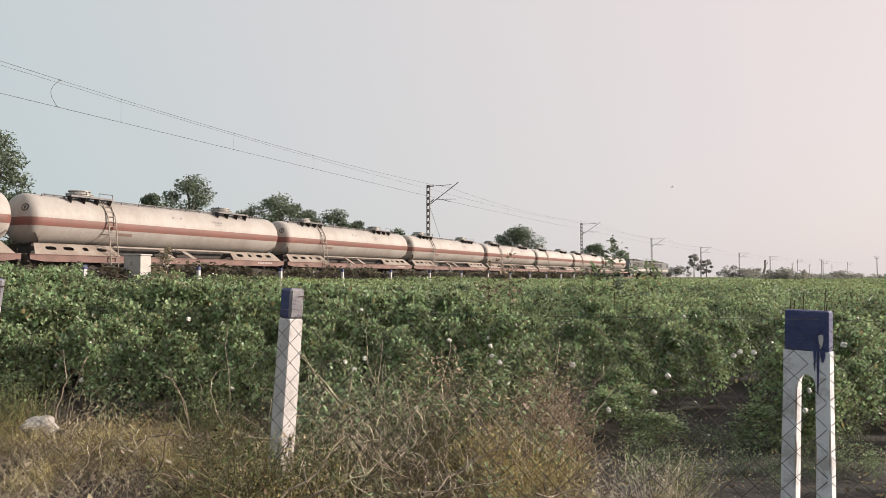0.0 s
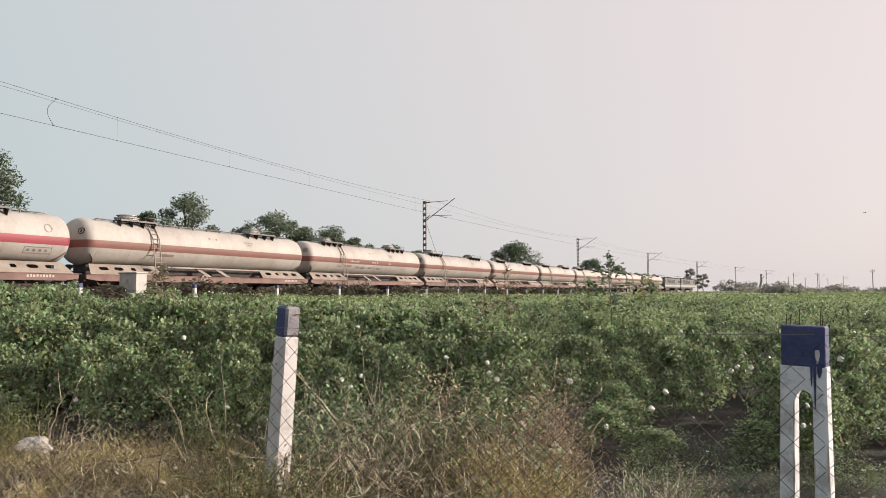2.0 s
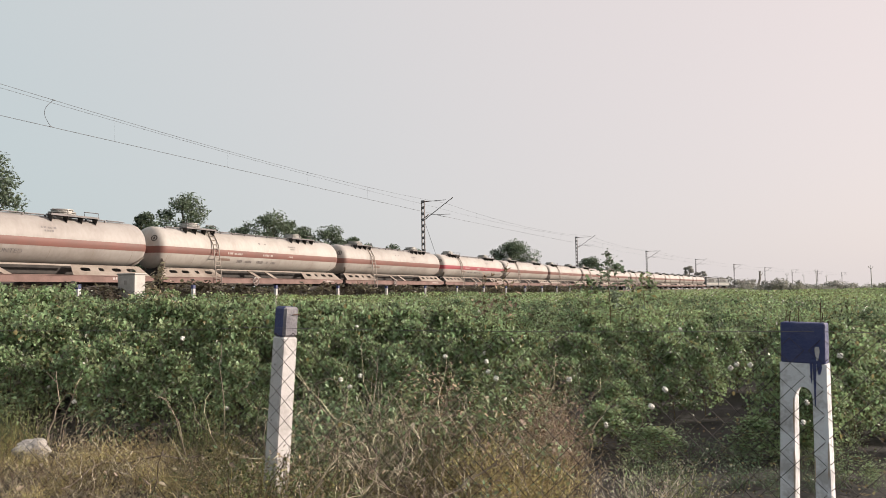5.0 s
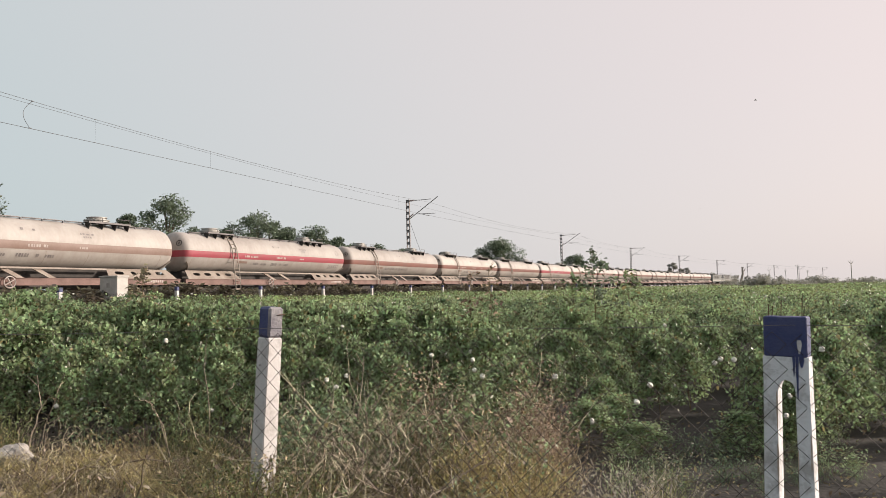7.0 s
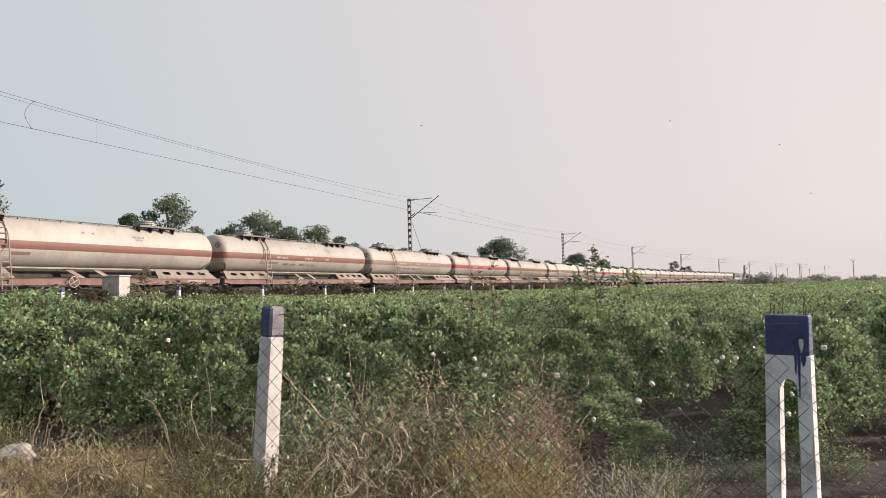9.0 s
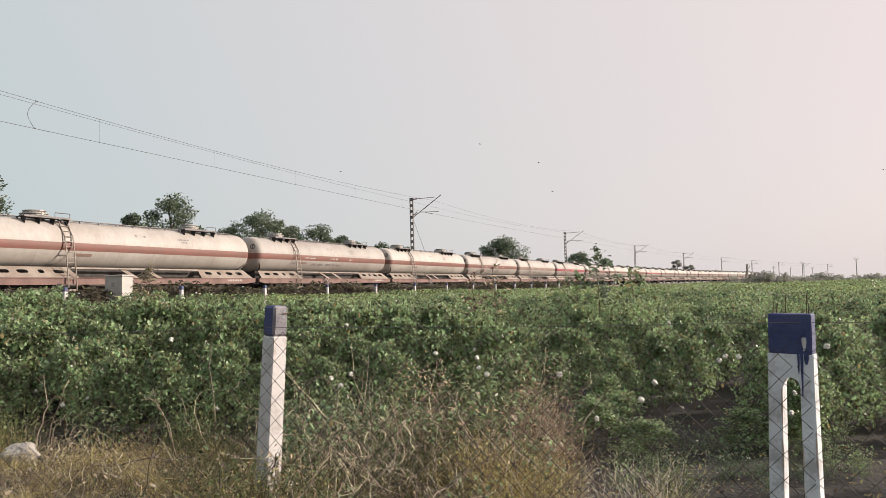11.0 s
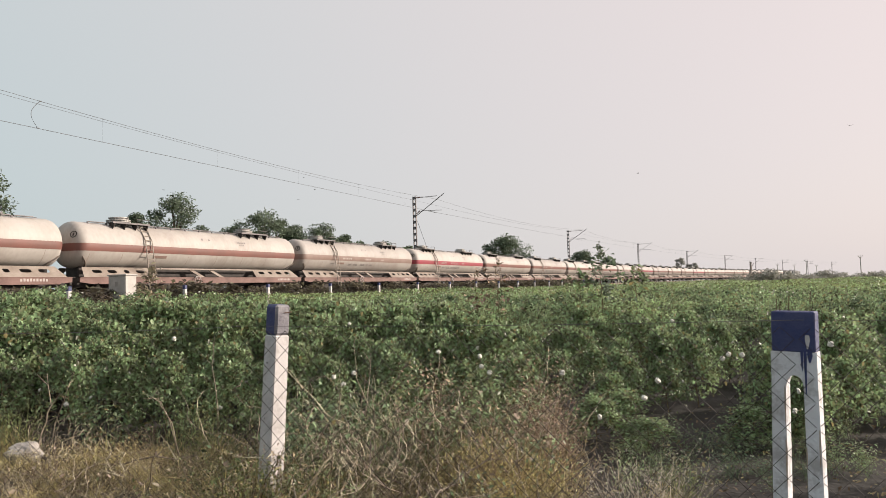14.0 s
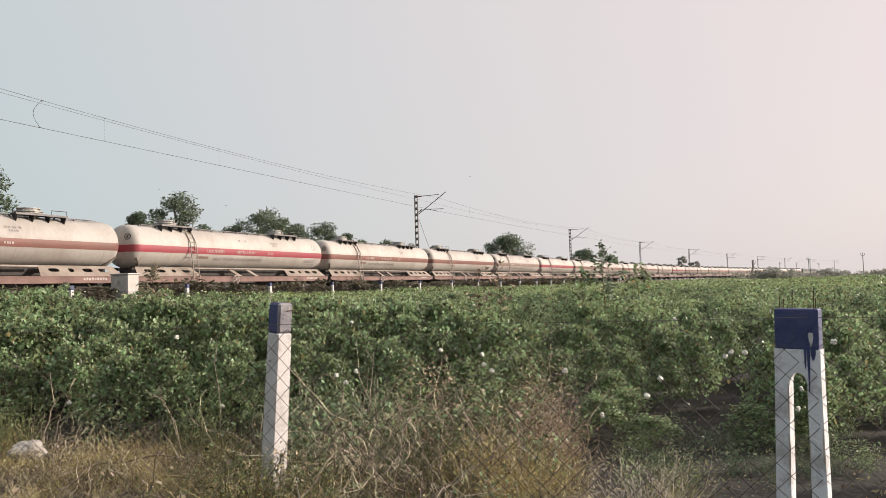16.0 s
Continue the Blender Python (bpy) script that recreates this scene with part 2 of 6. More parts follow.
def add_tube(bm, pts, r, sides=6, r_end=None, cap=True):
    """A tube along points, tapering to r_end."""
    pts = [Vector(p) for p in pts]
    rings = []
    for i, p in enumerate(pts):
        d = (pts[min(i + 1, len(pts) - 1)] - pts[max(i - 1, 0)]).normalized()
        a = d.orthogonal().normalized() if abs(d.z) > 0.9 else d.cross(Vector((0, 0, 1))).normalized()
        b = d.cross(a)
        rr = r if r_end is None else r + (r_end - r) * i / (len(pts) - 1)
        rings.append([bm.verts.new(p + (a * math.cos(q) + b * math.sin(q)) * rr) for q in (2 * math.pi * k / sides for k in range(sides))])
    for u, w in zip(rings, rings[1:]):
        for k in range(sides):
            bm.faces.new((u[k], u[(k + 1) % sides], w[(k + 1) % sides], w[k]))
    if cap and sides > 2:
        bm.faces.new(rings[0][::-1])
        bm.faces.new(rings[-1])


def add_prism(bm, outline, y0, y1):
    """A closed outline in x and z, drawn out from y0 to y1."""
    a = [bm.verts.new((x, y0, z)) for x, z in outline]
    b = [bm.verts.new((x, y1, z)) for x, z in outline]
    n = len(a)
    bm.faces.new(a)
    bm.faces.new(b[::-1])
    for i in range(n):
        bm.faces.new((a[i], b[i], b[(i + 1) % n], a[(i + 1) % n]))


def tidy(bm, smooth=False):
    bmesh.ops.recalc_face_normals(bm, faces=bm.faces)
    if smooth:
        for f in bm.faces:
            f.smooth = True
    return bm


def blades(rng, centres, sizes, upright=0.3, shape="leaf", loose=0.55):
    """Leaves as small folded meshes, turned by chance, at given centres. shape: leaf (4 corners) or lobed (8 corners)."""
    n = len(centres)
    if shape == "leaf":
        base = np.array([[0, 0, 0], [-0.25, 0.42, 0.07], [0.25, 0.42, 0.07], [0, 1.0, -0.06]])
        tris = np.array([[0, 2, 3], [0, 3, 1]])
    else:
        base = np.array([[0, 0, 0], [-0.44, 0.26, 0.12], [-0.27, 0.48, 0.03], [-0.32, 0.74, 0.08], [0, 1.0, -0.10], [0.32, 0.74, 0.08], [0.27, 0.48, 0.03], [0.44, 0.26, 0.12]])
        tris = np.array([[0, 2, 1], [0, 4, 2], [2, 4, 3], [0, 6, 4], [6, 5, 4], [0, 7, 6]])
    base = base - [0, 0.5, 0]
    az, tilt, roll = rng.uniform(0, 2 * np.pi, n), rng.normal(upright, loose, n), rng.normal(0, loose * 0.9, n)
    ca, sa, ct, st, cr, sr = np.cos(az), np.sin(az), np.cos(tilt), np.sin(tilt), np.cos(roll), np.sin(roll)
    p = base[None] * np.asarray(sizes)[:, None, None]
    x, y, z = p[..., 0], p[..., 1], p[..., 2]
    x, z = x * cr[:, None] + z * sr[:, None], -x * sr[:, None] + z * cr[:, None]
    y, z = y * ct[:, None] - z * st[:, None], y * st[:, None] + z * ct[:, None]
    x, y = x * ca[:, None] - y * sa[:, None], x * sa[:, None] + y * ca[:, None]
    v = np.stack([x, y, z], -1) + np.asarray(centres)[:, None]
    f = tris[None] + (np.arange(n) * len(base))[:, None, None]
    return v.reshape(-1, 3), f.reshape(-1, 3)


def strands(rng, roots, heights, lean=0.5, width=0.006, steps=4, curl=0.5):
    """Bent dry stems as three-sided tapering rods, from roots."""
    vs, fs, at = [], [], 0
    for (x, y, z), h in zip(roots, heights):
        a, l = rng.uniform(0, 2 * np.pi), abs(rng.normal(0, lean))
        p, d = np.array([x, y, z]), np.array([math.cos(a) * l, math.sin(a) * l, 1.0])
        d /= np.linalg.norm(d)
        side = np.array([-d[1], d[0], 0.02])
        side /= np.linalg.norm(side)
        up = np.cross(d, side)
        for i in range(steps + 1):
            w = width * (1 - 0.8 * i / steps)
            vs += [p + side * w, p - side * 0.5 * w + up * 0.87 * w, p - side * 0.5 * w - up * 0.87 * w]
            if i < steps:
                b = at + 3 * i
                for k in range(3):
                    k2 = (k + 1) % 3
                    fs += [(b + k, b + k2, b + 3 + k2), (b + k, b + 3 + k2, b + 3 + k)]
            d = d + rng.normal(0, curl / steps, 3) - np.array([0, 0, 0.12 * l])
            d /= np.linalg.norm(d)
            p = p + d * h / steps
        at += 3 * (steps + 1)
    return np.array(vs), np.array(fs)


def joined(*pieces):
    vs, fs, at = [], [], 0
    for v, f in pieces:
        vs.append(v)
        fs.append(np.asarray(f) + at)
        at += len(v)
    return np.concatenate(vs), np.concatenate(fs)


# ---------------------------------------------------------------- the lie of the land
EYE = 1.5
TURN = 0.45450           # radians: the railway's bearing, clockwise from +y
ALONG, ACROSS = Vector((math.sin(TURN), math.cos(TURN), 0)), Vector((-math.cos(TURN), math.sin(TURN), 0))
D_TRACK, RAIL_Z, BEND_FROM, BEND_R = 33.2, 1.35, 80.0, 1630.0


def bend(s):
    return (s - BEND_FROM) ** 2 / (2 * BEND_R) if s > BEND_FROM else 0.0


def spot(s, q, z=0.0):
    """The place s metres along the railway, q metres across from the camera's line, at height z."""
    p = ALONG * s + ACROSS * (q - bend(s))
    return Vector((p.x, p.y, z))


def heading(s):
    """Degrees about z for a thing whose x runs along the railway."""
    slope = (s - BEND_FROM) / BEND_R if s > BEND_FROM else 0.0
    return 90 - math.degrees(TURN) - math.degrees(math.atan(slope))


def land(q):
    """Height of the ground across the railway, without the ballast."""
    table = [(-9e9, 0.0), (9, 0.0), (16, 0.14), (24.5, 0.50), (26.5, 0.60), (29.3, 0.80), (37.0, 0.80), (40.5, 0.1), (44, 0.0), (9e9, 0.0)]
    for (a, za), (b, zb) in zip(table, table[1:]):
        if a <= q <= b:
            return za + (zb - za) * (q - a) / (b - a)
    return 0.0


def build_ground():
    ss = sorted({-2500, -1200, -600, -300, *range(-150, 0, 15), *range(0, 60, 1), *range(60, 200, 8), *range(200, 700, 25), 900, 1300, 2000, 3200, 4500})
    qs = sorted({-4000, -2000, -1000, -500, -250, *range(-120, -30, 10), *range(-30, 21, 1), 22, 23, 24.5, 25.5, 26.5, 28, 29.3, 31, 33, 35, 37, 39, 40.5, 44, 55, 80, 150, 400, 1000, 2500})
    vs, fs = [], []
    for s in ss:
        for q in qs:
            p = spot(min(s, 700), q) + (ALONG * (s - 700) if s > 700 else Vector())
            z = land(q)
            if -30 < q < 21 and s < 60:
                z += 0.05 * noise.noise((p.x * 0.9, p.y * 0.9, 0.3)) + 0.03 * noise.noise((p.x * 3, p.y * 3, 1.3))
            vs.append((p.x, p.y, z))
    w = len(qs)
    for i in range(len(ss) - 1):
        for j in range(w - 1):
            fs.append((i * w + j, (i + 1) * w + j, (i + 1) * w + j + 1, i * w + j + 1)[::-1])
    ob = part("ground", arrays("ground", vs, fs, True), M["soil"])
    tagged(ob, "bare brown field soil running to the horizon", "ground", kind="structure")


build_ground()


def build_track():
    track = thing("railway_track", "railway track on grey stone ballast behind the field", "railway track", kind="structure")
    ss = list(range(-60, 80, 20)) + list(range(80, 620, 12))
    prof = [(-3.0, 0.78), (-2.0, 1.16), (2.0, 1.16), (3.0, 0.78)]
    vs, fs = [], []
    for s in ss:
        vs += [tuple(spot(s, D_TRACK + q, z)) for q, z in prof]
    for i in range(len(ss) - 1):
        fs += [(4 * i + j, 4 * i + j + 1, 4 * i + j + 5, 4 * i + j + 4) for j in range(3)]
    part("ballast_bed", arrays("ballast_bed", vs, fs), M["ballast"], track, "grey crushed stone ballast")
    for side in (-0.86, 0.86):
        bm, rows = bmesh.new(), []
        for s in ss:
            rows.append([bm.verts.new(spot(s, D_TRACK + side + a, b)) for a, b in ((-0.06, 1.17), (-0.035, 1.35), (0.035, 1.35), (0.06, 1.17))])
        for u, v in zip(rows, rows[1:]):
            for k in range(3):
                bm.faces.new((u[k], u[k + 1], v[k + 1], v[k]))
        part("rail", tidy(bm), M["rail"], track, "worn steel rail")
    vs, fs = [], []
    for i in range(440):
        s = -40 + i * 0.65
        b = len(vs)
        for a in (-0.12, 0.12):
            for q in (-1.37, 1.37):
                for z in (1.08, 1.20):
                    vs.append(tuple(spot(s + a, D_TRACK + q, z)))
        fs += [tuple(b + k for k in f) for f in ((1, 3, 7, 5), (0, 1, 5, 4), (2, 6, 7, 3), (0, 2, 3, 1), (4, 5, 7, 6))]
    tagged(part("sleepers", arrays("sleepers", vs, fs), M["sleeper"], track, "concrete sleepers"), kind="stuff")


build_track()


# ---------------------------------------------------------------- the train
PITCH, SPEED, FIRST = 18.93, 20.53, 38.8        # metres from wagon to wagon, metres a second, where wagon 0 ends at 0 s
TANK_R, TANK_Z, TANK_HALF, DISH, BULGE = 1.25, 2.98, 9.2, 0.72, 2.8


def dish_depth(y, z):
    """How far the dished end stands out beyond the barrel's rim, at y and z."""
    r = min(1.0, math.hypot(y, z - TANK_Z) / TANK_R)
    return DISH * (1 - r ** BULGE) ** (1 / BULGE)


def tank_radius(x):
    """Radius of the barrel at x, with dished ends."""
    k = abs(x) - (TANK_HALF - DISH)
    return TANK_R if k <= 0 else TANK_R * max(0.0, 1 - (k / DISH) ** BULGE) ** (1 / BULGE)


def on_tank(x, z, out=0.0, side=-1):
    return Vector((x, side * (math.sqrt(max(0.0, (tank_radius(x) + out) ** 2 - (z - TANK_Z) ** 2))), z))


END_XS = [-TANK_HALF + DISH * (1 - math.sin(a) ** (2 / BULGE)) for a in (math.pi / 2 - i * math.pi / 2 / 14 for i in range(15))]


def barrel_mesh():
    xs = END_XS
    xs = xs + [-6, -3, 0, 3, 6] + [-x for x in reversed(xs)]
    bm, rings, n = bmesh.new(), [], 64
    for x in xs:
        r = max(tank_radius(x), 0.02)
        rings.append([bm.verts.new((x, r * math.cos(2 * math.pi * k / n), TANK_Z + r * math.sin(2 * math.pi * k / n))) for k in range(n)])
    for a, b in zip(rings, rings[1:]):
        for k in range(n):
            bm.faces.new((a[k], a[(k + 1) % n], b[(k + 1) % n], b[k]))
    bm.faces.new(rings[0])
    bm.faces.new(rings[-1])
    return tidy(bm, True)


def stripe_mesh(side, z0=2.62, z1=3.02, out=0.010):
    """A painted band along one side, which runs on round both dished ends to the middle."""
    bm, g = bmesh.new(), []
    turns = [math.pi / 2 * (i / 10 - 1) for i in range(11)]
    steps = [(-1, a) for a in turns] + [(0, x) for x in (-6, -3, 0, 3, 6)] + [(1, -a) for a in reversed(turns)]
    for end, v in steps:
        row = []
        for i in range(5):
            z = z0 + (z1 - z0) * i / 4
            flat = math.sqrt(1 - ((z - TANK_Z) / TANK_R) ** 2)
            if end:
                k = dish_depth(0.0, z) * abs(math.sin(v)) ** (2 / BULGE)
                r = tank_radius(TANK_HALF - DISH + k)
                y = math.sqrt(max(0.0, r * r - (z - TANK_Z) ** 2)) + out * math.cos(v)
                x = end * (TANK_HALF - DISH + k + out * abs(math.sin(v)))
            else:
                x, y = v, TANK_R * flat + out
            row.append(bm.verts.new((x, side * max(y, 0.0), z)))
        g.append(row)
    for a, c in zip(g, g[1:]):
        for k in range(4):
            bm.faces.new((a[k], a[k + 1], c[k + 1], c[k]))
    return tidy(bm, True)


def wrap_text(text, size, x, z, out=0.016, stretch=1.0):
    """Lettering laid on the near side of the barrel, centred at x, on the line z."""
    cu = bpy.data.curves.new("lettering", "FONT")
    cu.body, cu.size, cu.resolution_u, cu.align_x = text, size, 2, "CENTER"
    tmp = bpy.data.objects.new("lettering", cu)
    scene.collection.objects.link(tmp)
    bpy.context.view_layer.update()
    me = bpy.data.meshes.new_from_object(tmp.evaluated_get(bpy.context.evaluated_depsgraph_get()))
    bpy.data.objects.remove(tmp)
    for v in me.vertices:
        v.co = on_tank(x + v.co.x * stretch, z + v.co.y, out)
    return me


def bars(spans, z, h, out=0.016, stroke=0.13):
    """Plain bars in place of writing that cannot be read: each word a mesh of short upright strokes."""
    made = []
    for word, (a, c) in enumerate(spans):
        bm = bmesh.new()
        n = max(1, round((c - a) / stroke))
        for k in range(n):
            x0 = a + (c - a) * k / n
            x1 = x0 + (c - a) / n * (0.55 + 0.2 * ((k + word) % 2) if n > 1 else 1.0)
            top = z + h * (1.0 - 0.18 * ((k * 3 + word) % 3 == 1))
            bm.faces.new([bm.verts.new(on_tank(x, zz, out)) for x, zz in ((x0, z), (x1, z), (x1, top), (x0, top))])
        me = bpy.data.meshes.new("marking")
        tidy(bm).to_mesh(me)
        bm.free()
        made.append(me)
    return made


def skirt_mesh(x0, x1, mirror):
    """A sloping frame plate with four oval openings beside the tank; x0 is the end of the wagon."""
    bm = bmesh.new()
    top_z, low_z, ytop, ylow = 1.78, 1.22, -0.86, -1.46

    def pt(x, k, d=0.0):
        return bm.verts.new((x, ytop + (ylow - ytop) * k - d * 0.8, top_z + (low_z - top_z) * k - d * 0.6))
    n = 4
    cells = [x0 + 0.55 * mirror + (x1 - x0 - 1.0 * mirror) * i / n for i in range(n + 1)]
    for d in (0.0, -0.012):
        def face(pts):
            bm.faces.new([pt(x, k, d) for x, k in pts])
        face([(x0 + 0.30 * mirror, 0.0), (cells[0], 0.0), (cells[0], 1.0), (x0, 1.0)])
        face([(cells[-1], 0.0), (x1 - 0.25 * mirror, 0.0), (x1, 1.0), (cells[-1], 1.0)])
        for i, (a, b) in enumerate(zip(cells, cells[1:])):
            c, w, hh = (a + b) / 2, abs(b - a) * (0.30 if i != 2 else 0.16), 0.17
            hole = [(c + w * math.copysign(abs(math.cos(t)) ** 0.6, math.cos(t)), 0.42 + hh * math.copysign(abs(math.sin(t)) ** 0.6, math.sin(t))) for t in (2 * math.pi * j / 16 for j in range(16))]
            rim = []
            for t in (2 * math.pi * j / 16 for j in range(16)):
                cx, sx = math.cos(t), math.sin(t)
                m = max(abs(cx), abs(sx))
                rim.append((c + abs(b - a) / 2 * cx / m, min(1.0, max(0.0, 0.5 + 0.5 * sx / m))))
            hv, rv = [pt(*p, d) for p in hole], [pt(*p, d) for p in rim]
            for j in range(16):
                bm.faces.new((hv[j], hv[(j + 1) % 16], rv[(j + 1) % 16], rv[j]))
    bmesh.ops.remove_doubles(bm, verts=bm.verts, dist=0.002)
    return tidy(bm)


def build_wagon():
    w = thing("tank_wagon", "cream gas tank wagon with a brown side stripe", "tank wagon", group="wagons of the gas train")
    part("barrel", barrel_mesh(), M["tank"], w, "dusty cream cylindrical tank with dished ends")
    for side in (-1, 1):
        part("stripe", stripe_mesh(side), M["stripe_brown"], w, "brown painted stripe along the tank")
        m = Matrix.Diagonal((1, -side, 1, 1))
        bm = bmesh.new()
        outline = [(-9.25, 1.22), (9.25, 1.22), (9.25, 0.98), (8.55, 0.88), (-8.55, 0.88), (-9.25, 0.98)]
        add_prism(bm, outline, -1.46, -1.36)
        add_box(bm, (-9.25, -1.50, 1.20), (9.25, -1.34, 1.235))
        add_box(bm, (-8.2, -1.50, 0.872), (8.55, -1.34, 0.905))
        bmesh.ops.transform(bm, matrix=m, verts=bm.verts)
        part("sole_bar", tidy(bm), M["sole"], w, "faded red-brown side sill")
        for x0, x1, mir in ((-9.0, -4.25, 1), (9.0, 4.25, -1)):
            bm = skirt_mesh(x0, x1, mir)
            bmesh.ops.transform(bm, matrix=m, verts=bm.verts)
            part("saddle_plate", tidy(bm), M["skirt"], w, "sloping cream plate with oval openings")
        for x in (-0.9, 0.75):
            bm = bmesh.new()
            add_prism(bm, [(x - 0.55, 1.74), (x - 0.17, 1.74), (x + 0.45, 1.225), (x + 0.07, 1.225)], -1.40, -1.30)
            for v in bm.verts:
                v.co.y += (v.co.z - 1.225) * 0.95
            bmesh.ops.transform(bm, matrix=m, verts=bm.verts)
            part("strut", tidy(bm), M["skirt"], w)
    bm = bmesh.new()
    add_box(bm, (-4.4, -1.06, 1.70), (4.4, -0.94, 1.78))
    add_box(bm, (-4.4, 0.94, 1.70), (4.4, 1.06, 1.78))
    part("side_rail", tidy(bm), M["skirt"], w)
    bm = bmesh.new()
    add_box(bm, (-9.2, -0.35, 0.72), (9.2, 0.35, 1.30), bevel=0.03)
    # added dark box that fills the gap below the barrel, in place of shade
    add_box(bm, (-8.6, -0.5, 1.28), (8.6, 0.5, 1.82), bevel=0.03)
    for x in (-9.25, 9.25):
        add_box(bm, (x - 0.06, -1.34, 0.86), (x + 0.06, 1.34, 1.20))
    add_tube(bm, [(2.2, -0.55, 0.86), (3.5, -0.55, 0.86)], 0.22, 12)
    add_tube(bm, [(-3.2, 0.4, 0.86), (-1.6, 0.4, 0.86)], 0.25, 12)
    for x in (-2.8, 0.2, 2.9):
        add_box(bm, (x - 0.08, -1.34, 0.9), (x + 0.08, 1.34, 1.1))
    part("underframe", tidy(bm), M["dark"], w, "grimy dark centre sill and cross members, with an added dark box for the shade under the tank")
    bm = bmesh.new()
    def on_dish(y, z):
        return Vector((-(TANK_HALF - DISH) - dish_depth(y, z) - 0.014, y - 0.008, z + 0.006))
    ring = [[on_dish(-0.74 + r * math.cos(t), 3.47 + r * math.sin(t)) for r in (0.13, 0.18)] for t in (2 * math.pi * k / 20 for k in range(20))]
    rv = [[bm.verts.new(p) for p in pair] for pair in ring]
    for k in range(20):
        bm.faces.new((rv[k][0], rv[k][1], rv[(k + 1) % 20][1], rv[(k + 1) % 20][0]))
    bm.faces.new([bm.verts.new(on_dish(-0.74 - u, 3.47 + v)) for u, v in ((-0.05, -0.08), (0.03, -0.08), (0.06, 0.08), (-0.02, 0.08))])
    part("round_mark", tidy(bm), M["dark"], w, "dark ring painted near the tank end")
    for x, f in ((9.35, 1), (-9.35, -1)):
        bm = bmesh.new()
        add_box(bm, (x - 0.3, -0.10, 0.95), (x + 0.2, 0.10, 1.20), bevel=0.03)
        add_box(bm, (x + 0.12 * f - 0.1, -0.17, 0.90), (x + 0.12 * f + 0.1, 0.17, 1.25), bevel=0.05)
        part("coupler", tidy(bm), M["dark"], w)
    for x in (-6.3, 6.3):
        bm = bmesh.new()
        for y in (-1.05, 1.05):
            add_prism(bm, [(x - 1.25, 0.62), (x - 0.7, 0.68), (x - 0.45, 0.86), (x + 0.45, 0.86), (x + 0.7, 0.68), (x + 1.25, 0.62), (x + 1.2, 0.40), (x + 0.6, 0.40), (x + 0.35, 0.22), (x - 0.35, 0.22), (x - 0.6, 0.40), (x - 1.2, 0.40)], y - 0.07, y + 0.07)
        add_box(bm, (x - 0.25, -1.1, 0.35), (x + 0.25, 1.1, 0.75), bevel=0.03)
        bogie = part("bogie", tidy(bm), M["dark"], w, "cast steel bogie frame")
        for dx in (-1.0, 1.0):
            bm = bmesh.new()
            for y in (-0.86, 0.86):
                add_tube(bm, [(x + dx, y - 0.065, 0.5), (x + dx, y + 0.065, 0.5)], 0.5, 24)
                add_tube(bm, [(x + dx, y - 0.10, 0.5), (x + dx, y + 0.10, 0.5)], 0.16, 12)
            add_tube(bm, [(x + dx, -1.0, 0.5), (x + dx, 1.0, 0.5)], 0.08, 10)
            part("wheelset", tidy(bm), M["dark"], bogie)
    # ladder on the camera's side, leaning over the barrel
    lad = [(-1.62, 0.55), (-1.58, 1.2), (-1.40, 2.7), (-1.30, 3.3), (-0.78, 4.18), (-0.68, 4.33)]
    bm = bmesh.new()
    for x in (-4.98, -4.52):
        add_tube(bm, [(x, y, z) for y, z in lad], 0.034, 6)
    for i in range(14):
        z = 0.62 + i * 0.27
        for (ya, za), (yb, zb) in zip(lad, lad[1:]):
            if za <= z <= zb:
                y = ya + (yb - ya) * (z - za) / (zb - za)
                add_tube(bm, [(-4.98, y, z), (-4.52, y, z)], 0.022, 5)
    add_box(bm, (-5.0, -1.6, 0.55), (-4.5, -1.52, 0.60))
    part("ladder", tidy(bm), M["skirt"], w, "cream steel side ladder")
    # domes and platforms on top
    for x in (-5.7, 4.6):
        bm = bmesh.new()
        add_tube(bm, [(x, 0, 4.14), (x, 0, 4.36)], 0.46, 20)
        for z0, z1, rad in ((4.36, 4.41, 0.64), (4.44, 4.49, 0.66), (4.60, 4.64, 0.54)):
            add_tube(bm, [(x, 0, z0), (x, 0, z1)], rad, 20)
        add_tube(bm, [(x, 0, 4.41), (x, 0, 4.44)], 0.56, 20)
        add_tube(bm, [(x, 0, 4.49), (x, 0, 4.60)], 0.50, 20, 0.46)
        for k in range(10):
            a = k * math.pi / 5
            add_tube(bm, [(x + 0.59 * math.cos(a), 0.59 * math.sin(a), 4.33), (x + 0.59 * math.cos(a), 0.59 * math.sin(a), 4.53)], 0.03, 6)
        part("valve_dome", tidy(bm, False), M["rail_pipe"], w, "grey bolted valve dome with stacked flanges")
    gusset = hoop = None
